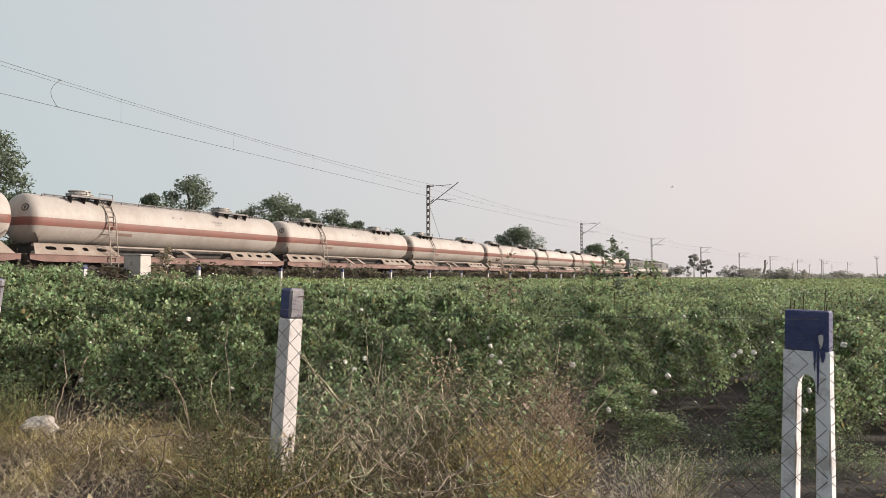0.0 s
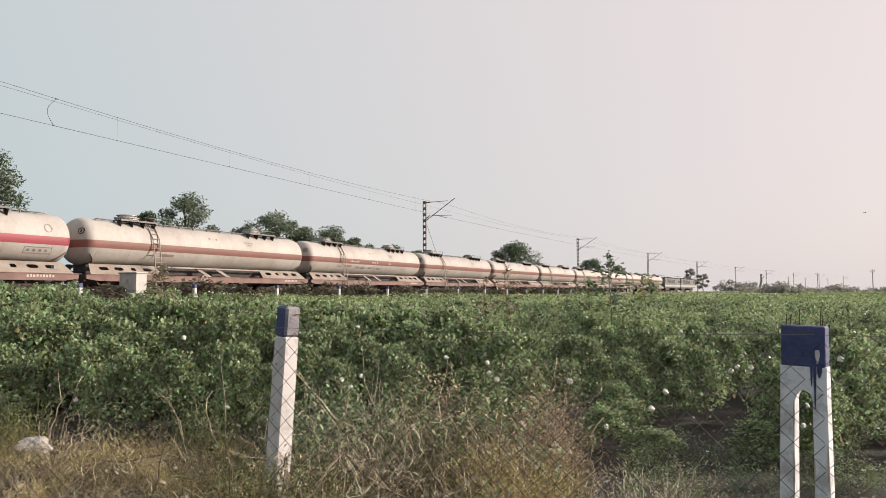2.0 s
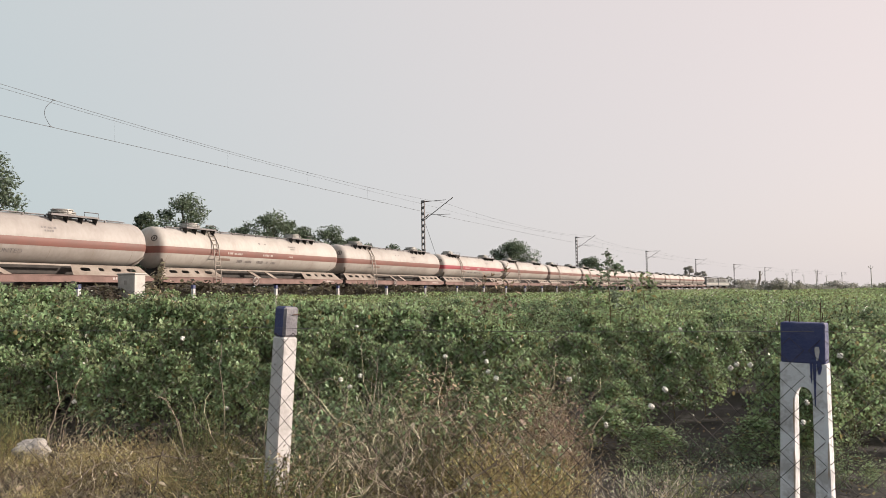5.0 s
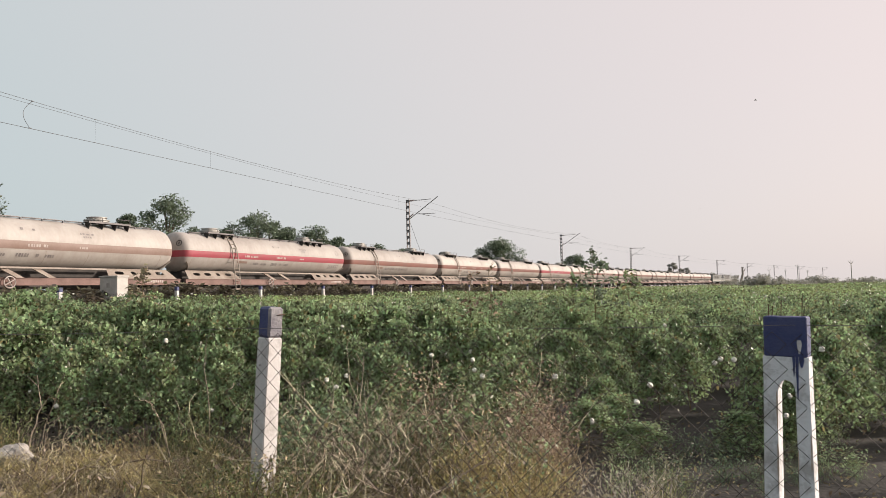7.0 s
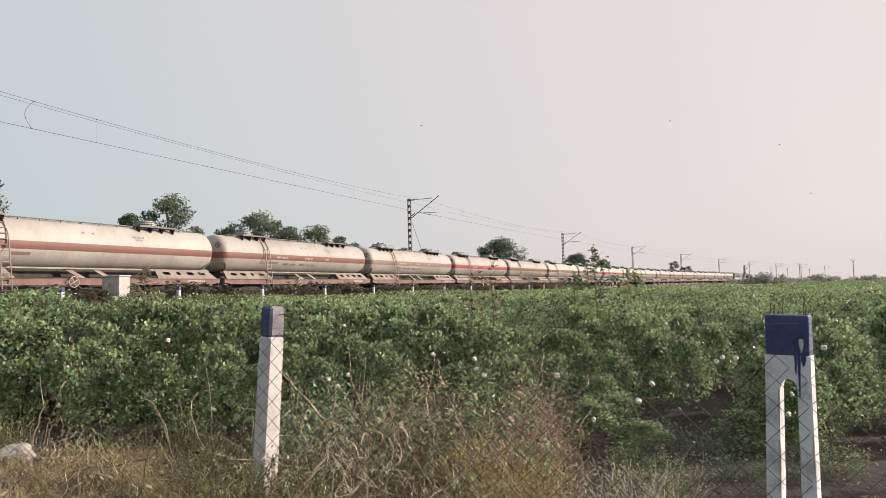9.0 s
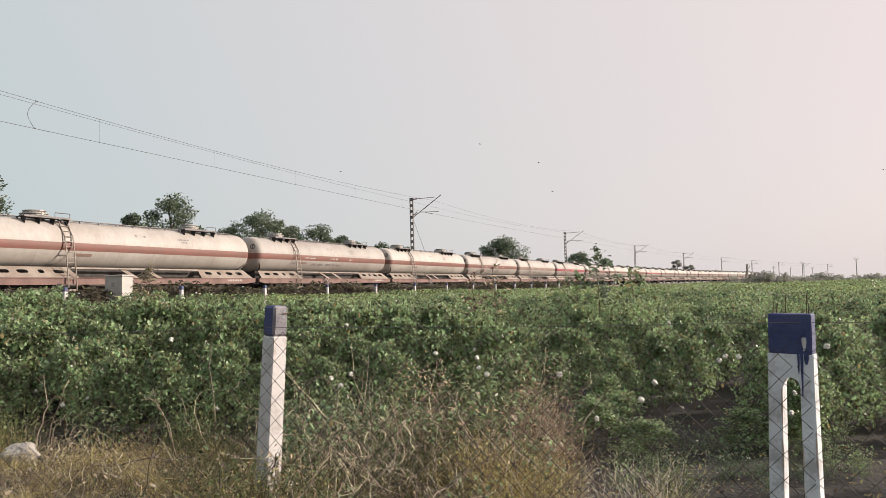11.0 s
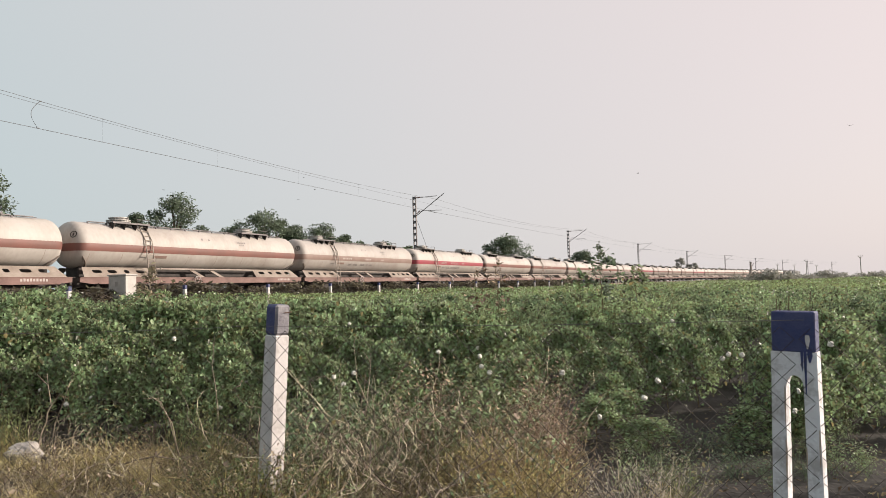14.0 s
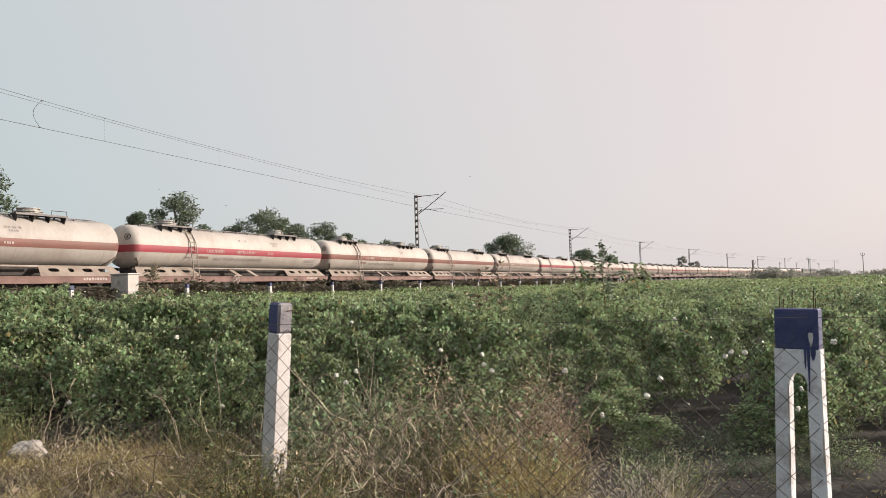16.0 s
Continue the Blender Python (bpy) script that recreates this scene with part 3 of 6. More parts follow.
    for x0, x1 in ((-6.9, -4.43), (3.3, 6.0)):
        bm = bmesh.new()
        for y in (-0.95, -0.80, -0.65):
            add_box(bm, (x0, y - 0.055, 4.24), (x1, y + 0.055, 4.28))
        add_box(bm, (x0, -1.03, 4.20), (x1, -0.99, 4.29))
        part("platform", tidy(bm), M["mast"], w, "dark steel grating platform")
        for i in range(4):
            x = x0 + 0.10 + (x1 - x0 - 0.2) * i / 3
            if gusset is None:
                bm = bmesh.new()
                a = [bm.verts.new((-0.015, y, z)) for y, z in ((-0.60, 4.24), (-1.01, 4.24), (-1.01, 4.15), (-0.88, 3.88), (-0.62, 4.08))]
                b = [bm.verts.new((0.015, v.co.y, v.co.z)) for v in a]
                bm.faces.new(a)
                bm.faces.new(b[::-1])
                for k in range(5):
                    bm.faces.new((a[k], b[k], b[(k + 1) % 5], a[(k + 1) % 5]))
                gusset = part("bracket", tidy(bm), M["dark"], w, "dark triangular platform bracket", pose(x, 0, 0)).data
            else:
                part("bracket", gusset, None, w, "dark triangular platform bracket", pose(x, 0, 0))
        for x in (x0 + 0.05, x1 - 0.87):
            if hoop is None:
                bm = bmesh.new()
                add_tube(bm, [(0, -1.0, 4.26), (0, -1.0, 4.50), (0.82, -1.0, 4.50), (0.82, -1.0, 4.26)], 0.022, 5)
                hoop = part("guard_rail", tidy(bm), M["mast"], w, "low dark guard rail", pose(x, 0, 0)).data
            else:
                part("guard_rail", hoop, None, w, "low dark guard rail", pose(x, 0, 0))
    bm = bmesh.new()
    for k in range(14):
        x = -8.0 + k * 1.14
        add_box(bm, (x, -0.56, 4.215), (x + 0.98, -0.44, 4.255))
        add_box(bm, (x - 0.10, -0.54, 4.08), (x - 0.04, -0.46, 4.24))
    add_tube(bm, [(-8.0, -0.5, 4.215), (8.0, -0.5, 4.215)], 0.02, 5)
    part("top_walkway", tidy(bm), M["mast"], w, "dark narrow plank walk along the tank top")
    bm = bmesh.new()
    ring = [(-1.3 + 0.27 * math.cos(a), -1.60, 1.02 + 0.27 * math.sin(a)) for a in (2 * math.pi * k / 20 for k in range(21))]
    add_tube(bm, ring, 0.028, 5, cap=False)
    for a in (0.5, 2.07, 3.64, 5.21):
        add_tube(bm, [(-1.3, -1.60, 1.02), (-1.3 + 0.26 * math.cos(a), -1.60, 1.02 + 0.26 * math.sin(a))], 0.024, 5)
    add_tube(bm, [(-1.3, -1.62, 1.02), (-1.3, -1.40, 1.02)], 0.035, 6)
    part("brake_wheel", tidy(bm), M["letter_white"], w, "white four-spoked hand brake wheel")
    for end in (-1, 1):
        bm, g = bmesh.new(), []
        for i in range(9):
            a = math.radians(212 + 40 * i / 8)
            g.append([bm.verts.new((end * (8.30 + 0.50 * (1 - i / 8) ** 2 + dx), rr * math.cos(a), TANK_Z + rr * math.sin(a))) for dx, rr in ((0.0, TANK_R - 0.02), (0.0, TANK_R + 0.09), (0.03, TANK_R + 0.09), (0.03, TANK_R - 0.02))])
        for p, q in zip(g, g[1:]):
            for k in range(4):
                bm.faces.new((p[k], p[(k + 1) % 4], q[(k + 1) % 4], q[k]))
        part("saddle_lip", tidy(bm), M["skirt"], w, "curved cream lip where the tank rests on its saddle")
    bm = bmesh.new()
    for k in range(9):
        x = 6.55 + 0.16 * k
        bm.faces.new([bm.verts.new(p) for p in ((x, -1.463, 1.02), (x + 0.10, -1.463, 1.02), (x + 0.10, -1.463, 1.14 + 0.02 * (k % 2)), (x, -1.463, 1.14 + 0.02 * (k % 2)))])
    part("sill_marking", tidy(bm), M["letter_white"], w, "row of short white painted strokes")
    seam = None
    for x in (-8.45, -6.4, -4.0, -1.6, 0.8, 3.2, 5.6, 8.0):
        if seam is None:
            bm, g = bmesh.new(), []
            for i in range(13):
                a = math.radians(198 + 52 * i / 12)
                g.append([bm.verts.new((dx, (TANK_R + 0.003) * math.cos(a), TANK_Z + (TANK_R + 0.005) * math.sin(a))) for dx in (-0.011, 0.011)])
            for p, q in zip(g, g[1:]):
                bm.faces.new((p[0], p[1], q[1], q[0]))
            seam = part("weld_seam", tidy(bm), M["skirt"], w, "", pose(x, 0, 0)).data
        else:
            part("weld_seam", seam, None, w, "", pose(x, 0, 0))
    return w


TEXTS = {
    "gas": [("LIQUEFIED", 0.26, -2.75, 2.73, "letter_white"), ("PETROLEUM", 0.26, 0.1, 2.73, "letter_white"), ("GAS", 0.26, 2.6, 2.73, "letter_white"),
            ("NOT TO BE LOOSE SHUNTED", 0.28, -0.5, 2.24, "letter_dark")],
    "caution": [("NOT TO BE LOOSE SHUNTED", 0.28, -0.5, 2.24, "letter_dark")],
}
TEXT_MESHES = {key: [(wrap_text(t, s, x, z, stretch=1.25), mat) for t, s, x, z, mat in rows] for key, rows in TEXTS.items()}
BARS = {
    "script": [(bars([(-3.6, -3.1), (-3.0, -2.2), (-0.2, 0.5), (0.6, 0.9), (2.6, 3.1)], 2.75, 0.13), "letter_white"),
               (bars([(-2.6, -2.1), (-1.8, -1.2), (-0.7, 0.0), (0.3, 0.5), (0.8, 1.3)], 2.26, 0.16), "letter_dark")],
    "marks": [(bars([(2.7, 3.0), (3.06, 3.3), (3.36, 3.5)], 3.50, 0.10), "letter_dark"), (bars([(2.85, 3.35)], 3.34, 0.09), "letter_dark"),
              (bars([(-0.5, -0.36), (0.1, 0.24)], 3.55, 0.12), "letter_dark"), (bars([(-4.3, -3.3)], 2.34, 0.14, stroke=5.0), "stripe_grey")],
}
KINDS = {0: "brown marks", 1: "brown script", 2: "brown marks", 3: "red script", 4: "brown marks", 5: "brown script", 6: "brown caution", 7: "red script", 8: "grey script",
         9: "brown script", 10: "brown marks", 11: "brown script", 12: "brown marks", 13: "red gas", 14: "grey script", 15: "brown marks", 16: "brown gas", 17: "red gas", 18: "brown script"}
LABELS = {"brown": "cream gas tank wagon with a brown side stripe", "red": "cream gas tank wagon with a bright red side stripe", "grey": "dusty cream gas tank wagon with a faded grey-brown stripe"}
LAST_WAGON, LEAD_WAGON = 20, -6
WAGONS = []


def wagon_rows(end_at_start):
    """Poses second by second for a vehicle whose middle is at that place at the start."""
    rows = []
    for i in range(int(CLIP) + 1):
        s = end_at_start + SPEED * i
        p = spot(s, D_TRACK, RAIL_Z)
        rows.append((float(i), pose(p.x, p.y, p.z, 0, 0, heading(s))))
    return rows


def side_ring(x, z, r0, r1):
    bm = bmesh.new()
    rv = [[bm.verts.new(on_tank(x + q * math.cos(t), z + q * math.sin(t), 0.014)) for q in (r0, r1)] for t in (2 * math.pi * k / 20 for k in range(20))]
    for k in range(20):
        bm.faces.new((rv[k][0], rv[k][1], rv[(k + 1) % 20][1], rv[(k + 1) % 20][0]))
    return tidy(bm)


def side_box(x0, x1, z0, z1, line=0.03):
    """An outlined panel of markings on the barrel, with strokes inside."""
    bm = bmesh.new()
    quads = [(x0, z0, x1, z0 + line), (x0, z1 - line, x1, z1), (x0, z0, x0 + line, z1), (x1 - line, z0, x1, z1)]
    for k in range(4):
        x = x0 + 0.15 + k * (x1 - x0 - 0.2) / 4
        quads += [(x, z0 + 0.10, x + 0.16, z0 + 0.16), (x, z1 - 0.18, x + 0.12, z1 - 0.10)]
    for i, (a, b, c, d) in enumerate(quads):
        out = 0.012 + 0.002 * (i % 3)
        bm.faces.new([bm.verts.new(on_tank(x, z, out)) for x, z in ((a, b), (c, b), (c, d), (a, d))])
    return tidy(bm)


def build_train():
    base = build_wagon()
    for k in range(LEAD_WAGON, LAST_WAGON + 1):
        start = FIRST - 8.75 - PITCH * k
        m = wagon_rows(start)[0][1]
        if k == LEAD_WAGON:
            w = base
            w.matrix_basis = m
        else:
            w = copy_thing(base, m)
        WAGONS.append((w, start))
    for (w, start), k in zip(WAGONS, range(LEAD_WAGON, LAST_WAGON + 1)):
        colour, writing = KINDS.get(k, "brown marks").split()
        tagged(w, LABELS[colour])
        for o in w.children:
            if o.name.startswith("stripe") and colour != "brown":
                o.data = o.data.copy()
                o.data.materials[0] = M["stripe_" + colour]
                tagged(o, {"red": "bright red painted stripe along the tank", "grey": "faded grey-brown stripe along the tank"}[colour])
        if colour == "red":
            part("round_mark", side_ring(7.75, 3.42, 0.17, 0.21), M["letter_dark"], w, "dark ring painted on the tank side")
            part("marking_panel", side_box(6.6, 8.0, 2.16, 2.48), M["letter_dark"], w, "outlined panel of dark painted strokes")
        for me, mat in BARS["marks"] + (BARS["script"] if writing == "script" else []):
            for bar in me:
                part("marking", bar, M[mat], w)
        for me, mat in TEXT_MESHES.get(writing, []):
            part("lettering", me, M[mat], w, "painted capital letters")


build_train()


def build_loco():
    """The engine at the head of the train, nose away from the camera."""
    lo = thing("locomotive", "grey and cream electric locomotive at the head of the train", "locomotive", group="engines of the gas train")
    bm = bmesh.new()
    add_prism(bm, [(-10.0, 1.1), (10.0, 1.1), (10.1, 2.3), (9.5, 3.75), (-9.5, 3.75), (-10.1, 2.3)], -1.5, 1.5)
    bmesh.ops.bevel(bm, geom=list(bm.edges), offset=0.12, segments=2, affect="EDGES")
    part("body", tidy(bm), M["loco_grey"], lo, "grey-green steel body")
    for side in (-1, 1):
        bm = bmesh.new()
        add_box(bm, (-9.9, side * 1.51 - 0.012, 1.5), (9.9, side * 1.51 + 0.012, 1.95))
        part("band", tidy(bm), M["loco_cream"], lo, "cream band")
        for i in range(9):
            bm = bmesh.new()
            x = -6.8 + i * 1.05
            for k in range(6):
                add_box(bm, (x, side * 1.52 - 0.03, 2.45 + 0.17 * k), (x + 0.8, side * 1.52 + 0.03, 2.54 + 0.17 * k))
            part("louvre", tidy(bm), M["dark"], lo)
        for x in (-9.25, 7.3, 8.4):
            bm = bmesh.new()
            add_box(bm, (x, side * 1.505 - 0.02, 2.55), (x + 0.75, side * 1.505 + 0.02, 3.25))
            part("window", tidy(bm), M["glass"], lo, "dark cab window")
    bm = bmesh.new()
    for x0, x1, h in ((-7.5, -4.5, 0.35), (-3.2, 0.5, 0.45), (1.8, 4.0, 0.3), (5.0, 7.0, 0.25)):
        add_box(bm, (x0, -0.95, 3.74), (x1, 0.95, 3.75 + h), bevel=0.06)
    part("roof_equipment", tidy(bm), M["dark"], lo)
    bm = bmesh.new()
    add_tube(bm, [(-8.2, 0, 4.0), (-6.6, 0, 4.30), (-8.1, 0, 4.50)], 0.05, 5)
    add_tube(bm, [(-8.1, -0.95, 4.45), (-8.1, -0.6, 4.55), (-8.1, 0.6, 4.55), (-8.1, 0.95, 4.45)], 0.04, 5)
    add_box(bm, (-9.25, -0.6, 3.74), (-7.5, 0.6, 4.02))
    part("pantograph", tidy(bm), M["mast"], lo, "folded pantograph")
    for x in (-6.0, 6.0):
        bm = bmesh.new()
        add_box(bm, (x - 2.4, -1.25, 0.45), (x + 2.4, 1.25, 1.0), bevel=0.08)
        bogie = part("bogie", tidy(bm), M["dark"], lo)
        for dx in (-1.8, 0, 1.8):
            bm = bmesh.new()
            for y in (-0.86, 0.86):
                add_tube(bm, [(x + dx, y - 0.065, 0.54), (x + dx, y + 0.065, 0.54)], 0.54, 20)
            add_tube(bm, [(x + dx, -1.0, 0.54), (x + dx, 1.0, 0.54)], 0.1, 8)
            part("wheelset", tidy(bm), M["rail"], bogie)
    start = FIRST - PITCH * LEAD_WAGON + 11.6
    lo.matrix_basis = wagon_rows(start)[0][1]
    second = copy_thing(lo, wagon_rows(start + 20.9)[0][1])
    return [(lo, start), (second, start + 20.9)]


LOCOS = build_loco()


# ---------------------------------------------------------------- overhead line
MAST_S = [9, 69.9, 133.4, 194.7, 260.9, 329, 394, 458, 522, 586]
MAST_Q, MAST_TOP, CONTACT_Z, CARRIER_Z = 36.0, EYE + 10.4, EYE + 8.6, EYE + 10.45


def build_masts():
    m = thing("overhead_line_mast", "grey lattice steel mast holding the overhead wire", "railway mast", group="overhead line masts")
    base_z = 0.8
    bm = bmesh.new()
    add_box(bm, (-0.4, -0.4, -0.3), (0.4, 0.4, 0.25), bevel=0.04)
    part("footing", tidy(bm), M["sleeper"], m, "concrete footing")
    h = MAST_TOP - base_z
    for y in (-0.17, 0.17):
        bm = bmesh.new()
        add_box(bm, (-0.09, y - 0.04, 0.2), (0.09, y + 0.04, h))
        part("channel", tidy(bm), M["mast"], m)
    bm = bmesh.new()
    add_box(bm, (-0.10, -0.205, 0.0), (0.10, 0.205, 0.30))
    batten = part("batten", tidy(bm), M["mast"], m, "", pose(0, 0, 0.5)).data
    for i in range(1, 16):
        part("batten", batten, None, m, "", pose(0, 0, 0.5 + i * (h - 0.8) / 15))
    reach = MAST_Q - D_TRACK
    bm = bmesh.new()
    add_tube(bm, [(0, -0.2, h - 0.15), (0, -reach - 0.1, h - 0.12)], 0.035, 6)
    add_tube(bm, [(0, -0.2, h - 2.2), (0, -reach - 0.95, h + 0.10)], 0.045, 6)
    add_tube(bm, [(0, -0.9, h - 1.68), (0, -reach - 0.6, h - 1.76)], 0.03, 6)
    add_tube(bm, [(0, -1.6, h - 1.72), (0, -reach + 0.1, h - 2.02)], 0.02, 5)
    part("cantilever", tidy(bm), M["mast"], m, "tubular bracket arms over the track")
    for y0, z0, y1, z1 in ((-0.25, h - 0.15, -0.75, h - 0.14), (-0.28, h - 1.94, -0.72, h - 1.62)):
        bm = bmesh.new()
        for k in range(6):
            a = Vector((0, y0 + (y1 - y0) * k / 6, z0 + (z1 - z0) * k / 6))
            b = Vector((0, y0 + (y1 - y0) * (k + 0.55) / 6, z0 + (z1 - z0) * (k + 0.55) / 6))
            add_tube(bm, [a, b], 0.085, 8, 0.05)
        part("insulator", tidy(bm), M["insulator"], m, "brown porcelain insulator")
    placed = []
    for i, s in enumerate(MAST_S):
        p = spot(s, MAST_Q, base_z)
        mm = pose(p.x, p.y, p.z, 0, 0, heading(s))
        if i == 0:
            m.matrix_basis = mm
            placed.append(m)
        else:
            placed.append(copy_thing(m, mm))
    bm = bmesh.new()
    add_tube(bm, [(0.1, 0, h - 2.1), (6.6, -0.2, 0.1)], 0.022, 4)
    part("guy_wire", tidy(bm), M["wire"], placed[1], "slanting guy wire")


build_masts()


def wire_rise(s, start, end):
    """The wire's extra height at s: start at the first mast, end at the second, none from the third mast on."""
    a, b, c = MAST_S[:3]
    return start + (end - start) * (s - a) / (b - a) if s <= b else end * max(0.0, (c - s) / (c - b))


def span_points(s0, s1, q, z, sag, n=12, rise=(0.0, 0.0)):
    out = []
    for i in range(n + 1):
        k = i / n
        p = s0 + (s1 - s0) * k
        out.append(spot(p, q, z - 4 * sag * k * (1 - k) + wire_rise(p, *rise)))
    return out


RISE_CONTACT, RISE_CARRIER, RISE_EARTH = (0.18, -0.21), (0.40, -0.55), (0.90, -0.50)


def carrier_height(s, a, b):
    k = (s - a) / (b - a)
    return CARRIER_Z - 3 * k * (1 - k) + wire_rise(s, *RISE_CARRIER)


def build_wires():
    for name, q, z, sag, r, rise, label in (("contact_wire", D_TRACK, CONTACT_Z, 0.02, 0.014, RISE_CONTACT, "overhead contact wire above the track"),
                                            ("carrier_wire", D_TRACK, CARRIER_Z, 0.75, 0.012, RISE_CARRIER, "sagging carrier wire above the contact wire"),
                                            ("earth_wire", MAST_Q - 0.5, MAST_TOP - 0.05, 0.35, 0.010, RISE_EARTH, "thin earth wire strung from mast to mast")):
        bm = bmesh.new()
        pts = [spot(-52, q, z + wire_rise(-52, *rise))]
        for a, b in zip([-52] + MAST_S, MAST_S):
            pts += span_points(a, b, q, z, sag, rise=rise)[1:]
        add_tube(bm, pts, r, 4)
        tagged(part(name, tidy(bm), M["wire"]), label, "overhead wire")
    for a, b in zip(MAST_S, MAST_S[1:5]):
        for i in range(6):
            s = a + 8.9 + 8.9 * i
            low, high = CONTACT_Z - 0.01 + wire_rise(s, *RISE_CONTACT), carrier_height(s, a, b)
            bm = bmesh.new()
            add_tube(bm, [spot(s, D_TRACK, low), spot(s, D_TRACK, high)], 0.0035, 4)
            for z in (low, high):
                add_tube(bm, [spot(s - 0.05, D_TRACK, z), spot(s + 0.05, D_TRACK, z)], 0.024, 5)
            tagged(part("dropper", tidy(bm), M["wire"]), "thin dropper wire between carrier and contact wire", "dropper wire", "droppers of the overhead line")
    bm = bmesh.new()
    s = 23.0
    z0, z1 = CONTACT_Z + wire_rise(s, *RISE_CONTACT), carrier_height(s, MAST_S[0], MAST_S[1])
    add_tube(bm, [spot(s + 0.12 * j / 10 - 0.42 * math.sin(math.pi * j / 10), D_TRACK, z0 + (z1 - z0) * j / 10) for j in range(11)], 0.014, 4)
    for p in (spot(s, D_TRACK, z0), spot(s + 0.12, D_TRACK, z1)):
        add_tube(bm, [p - ALONG * 0.07, p + ALONG * 0.07], 0.032, 6)
    tagged(part("jumper_cable", tidy(bm), M["wire"]), "curved jumper cable between carrier and contact wire", "cable")


build_wires()


# ---------------------------------------------------------------- trackside cabinet and far fence
def build_cabinet():
    p = spot(22.75, 26.9)
    z = land(26.9)
    c = thing("trackside_cabinet", "weathered white metal equipment cabinet beside the railway", "equipment cabinet", pose(p.x, p.y, z, 0, 0, heading(0)))
    bm = bmesh.new()
    add_box(bm, (-0.36, -0.62, -0.15), (0.36, 0.62, 0.35), bevel=0.02)
    part("plinth", tidy(bm), M["sleeper"], c, "concrete plinth")
    bm = bmesh.new()
    add_box(bm, (-0.30, -0.55, 0.35), (0.30, 0.55, 1.84), bevel=0.015)
    part("body", tidy(bm), M["box_white"], c)
    bm = bmesh.new()
    add_box(bm, (-0.34, -0.60, 1.84), (0.34, 0.60, 1.91), bevel=0.015)
    part("roof", tidy(bm), M["box_white"], c)
    bm = bmesh.new()
    add_box(bm, (-0.318, -0.50, 0.42), (-0.301, 0.50, 1.78), bevel=0.006)
    door = part("door", tidy(bm), M["box_white"], c)
    bm = bmesh.new()
    add_box(bm, (-0.345, 0.34, 1.10), (-0.318, 0.38, 1.27), bevel=0.006)
    part("handle", tidy(bm), M["mast"], door, "dark lever handle")
    bm = bmesh.new()
    add_box(bm, (-0.325, -0.10, 1.36), (-0.3185, 0.10, 1.58))
    part("notice_plate", tidy(bm), M["rail_pipe"], door, "grey notice plate")


build_cabinet()

FAR_Q = 24.9


def chain_link(length, height, cell, r):
    """Zig-zag wires that hang side by side and hook into one another, in x and z."""
    vs, fs, at = [], [], 0
    n = int(length / (cell / 2))
    steps = int(height / (cell / 2))
    for i in range(n):
        pts = []
        for k in range(steps + 1):
            x = i * cell / 2 + (cell / 2 if (k + i) % 2 else 0.0)
            y = 0.5 * r * (1 if k % 2 else -1)
            pts.append((x, y, k * cell / 2))
        for k, (x, y, z) in enumerate(pts):
            for a, b in ((r, 0), (-0.5 * r, 0.87 * r), (-0.5 * r, -0.87 * r)):
                vs.append((x + a, y + b, z))
            if k < steps:
                o = at + 3 * k
                for j in range(3):
                    fs.append((o + j, o + (j + 1) % 3, o + 3 + (j + 1) % 3, o + 3 + j))
        at += 3 * (steps + 1)
    return np.array(vs, float), np.array(fs)


def build_far_fence():
    f = thing("trackside_fence", "chain-link fence on white concrete posts beside the railway", "fence", pose(*spot(0, FAR_Q, land(FAR_Q)), 0, 0, heading(0)))
    bm = bmesh.new()
    add_box(bm, (-0.075, -0.075, -0.25), (0.075, 0.075, 1.28), bevel=0.012)
    post = tidy(bm)
    first = None
    for i in range(22):
        x = 6.55 + 6.0 * (i - 1)
        if first is None:
            first = part("post", post, M["concrete_white"], f, "whitewashed concrete post", pose(x, 0, 0))
            cap_bm = bmesh.new()
            add_box(cap_bm, (-0.08, -0.08, 1.28), (0.08, 0.08, 1.46), bevel=0.012)
            cap = part("blue_cap", tidy(cap_bm), M["blue"], first, "navy painted top")
        else:
            o = part("post", first.data, None, f, "whitewashed concrete post", pose(x, 0, 0))
            part("blue_cap", cap.data, None, o, "navy painted top")
    v, q = chain_link(60.0, 1.25, 0.20, 0.009)
    tagged(part("wire_mesh", arrays("wire_mesh", v, q), M["mesh_wire"], f, "dark chain-link mesh"), kind="stuff")


build_far_fence()


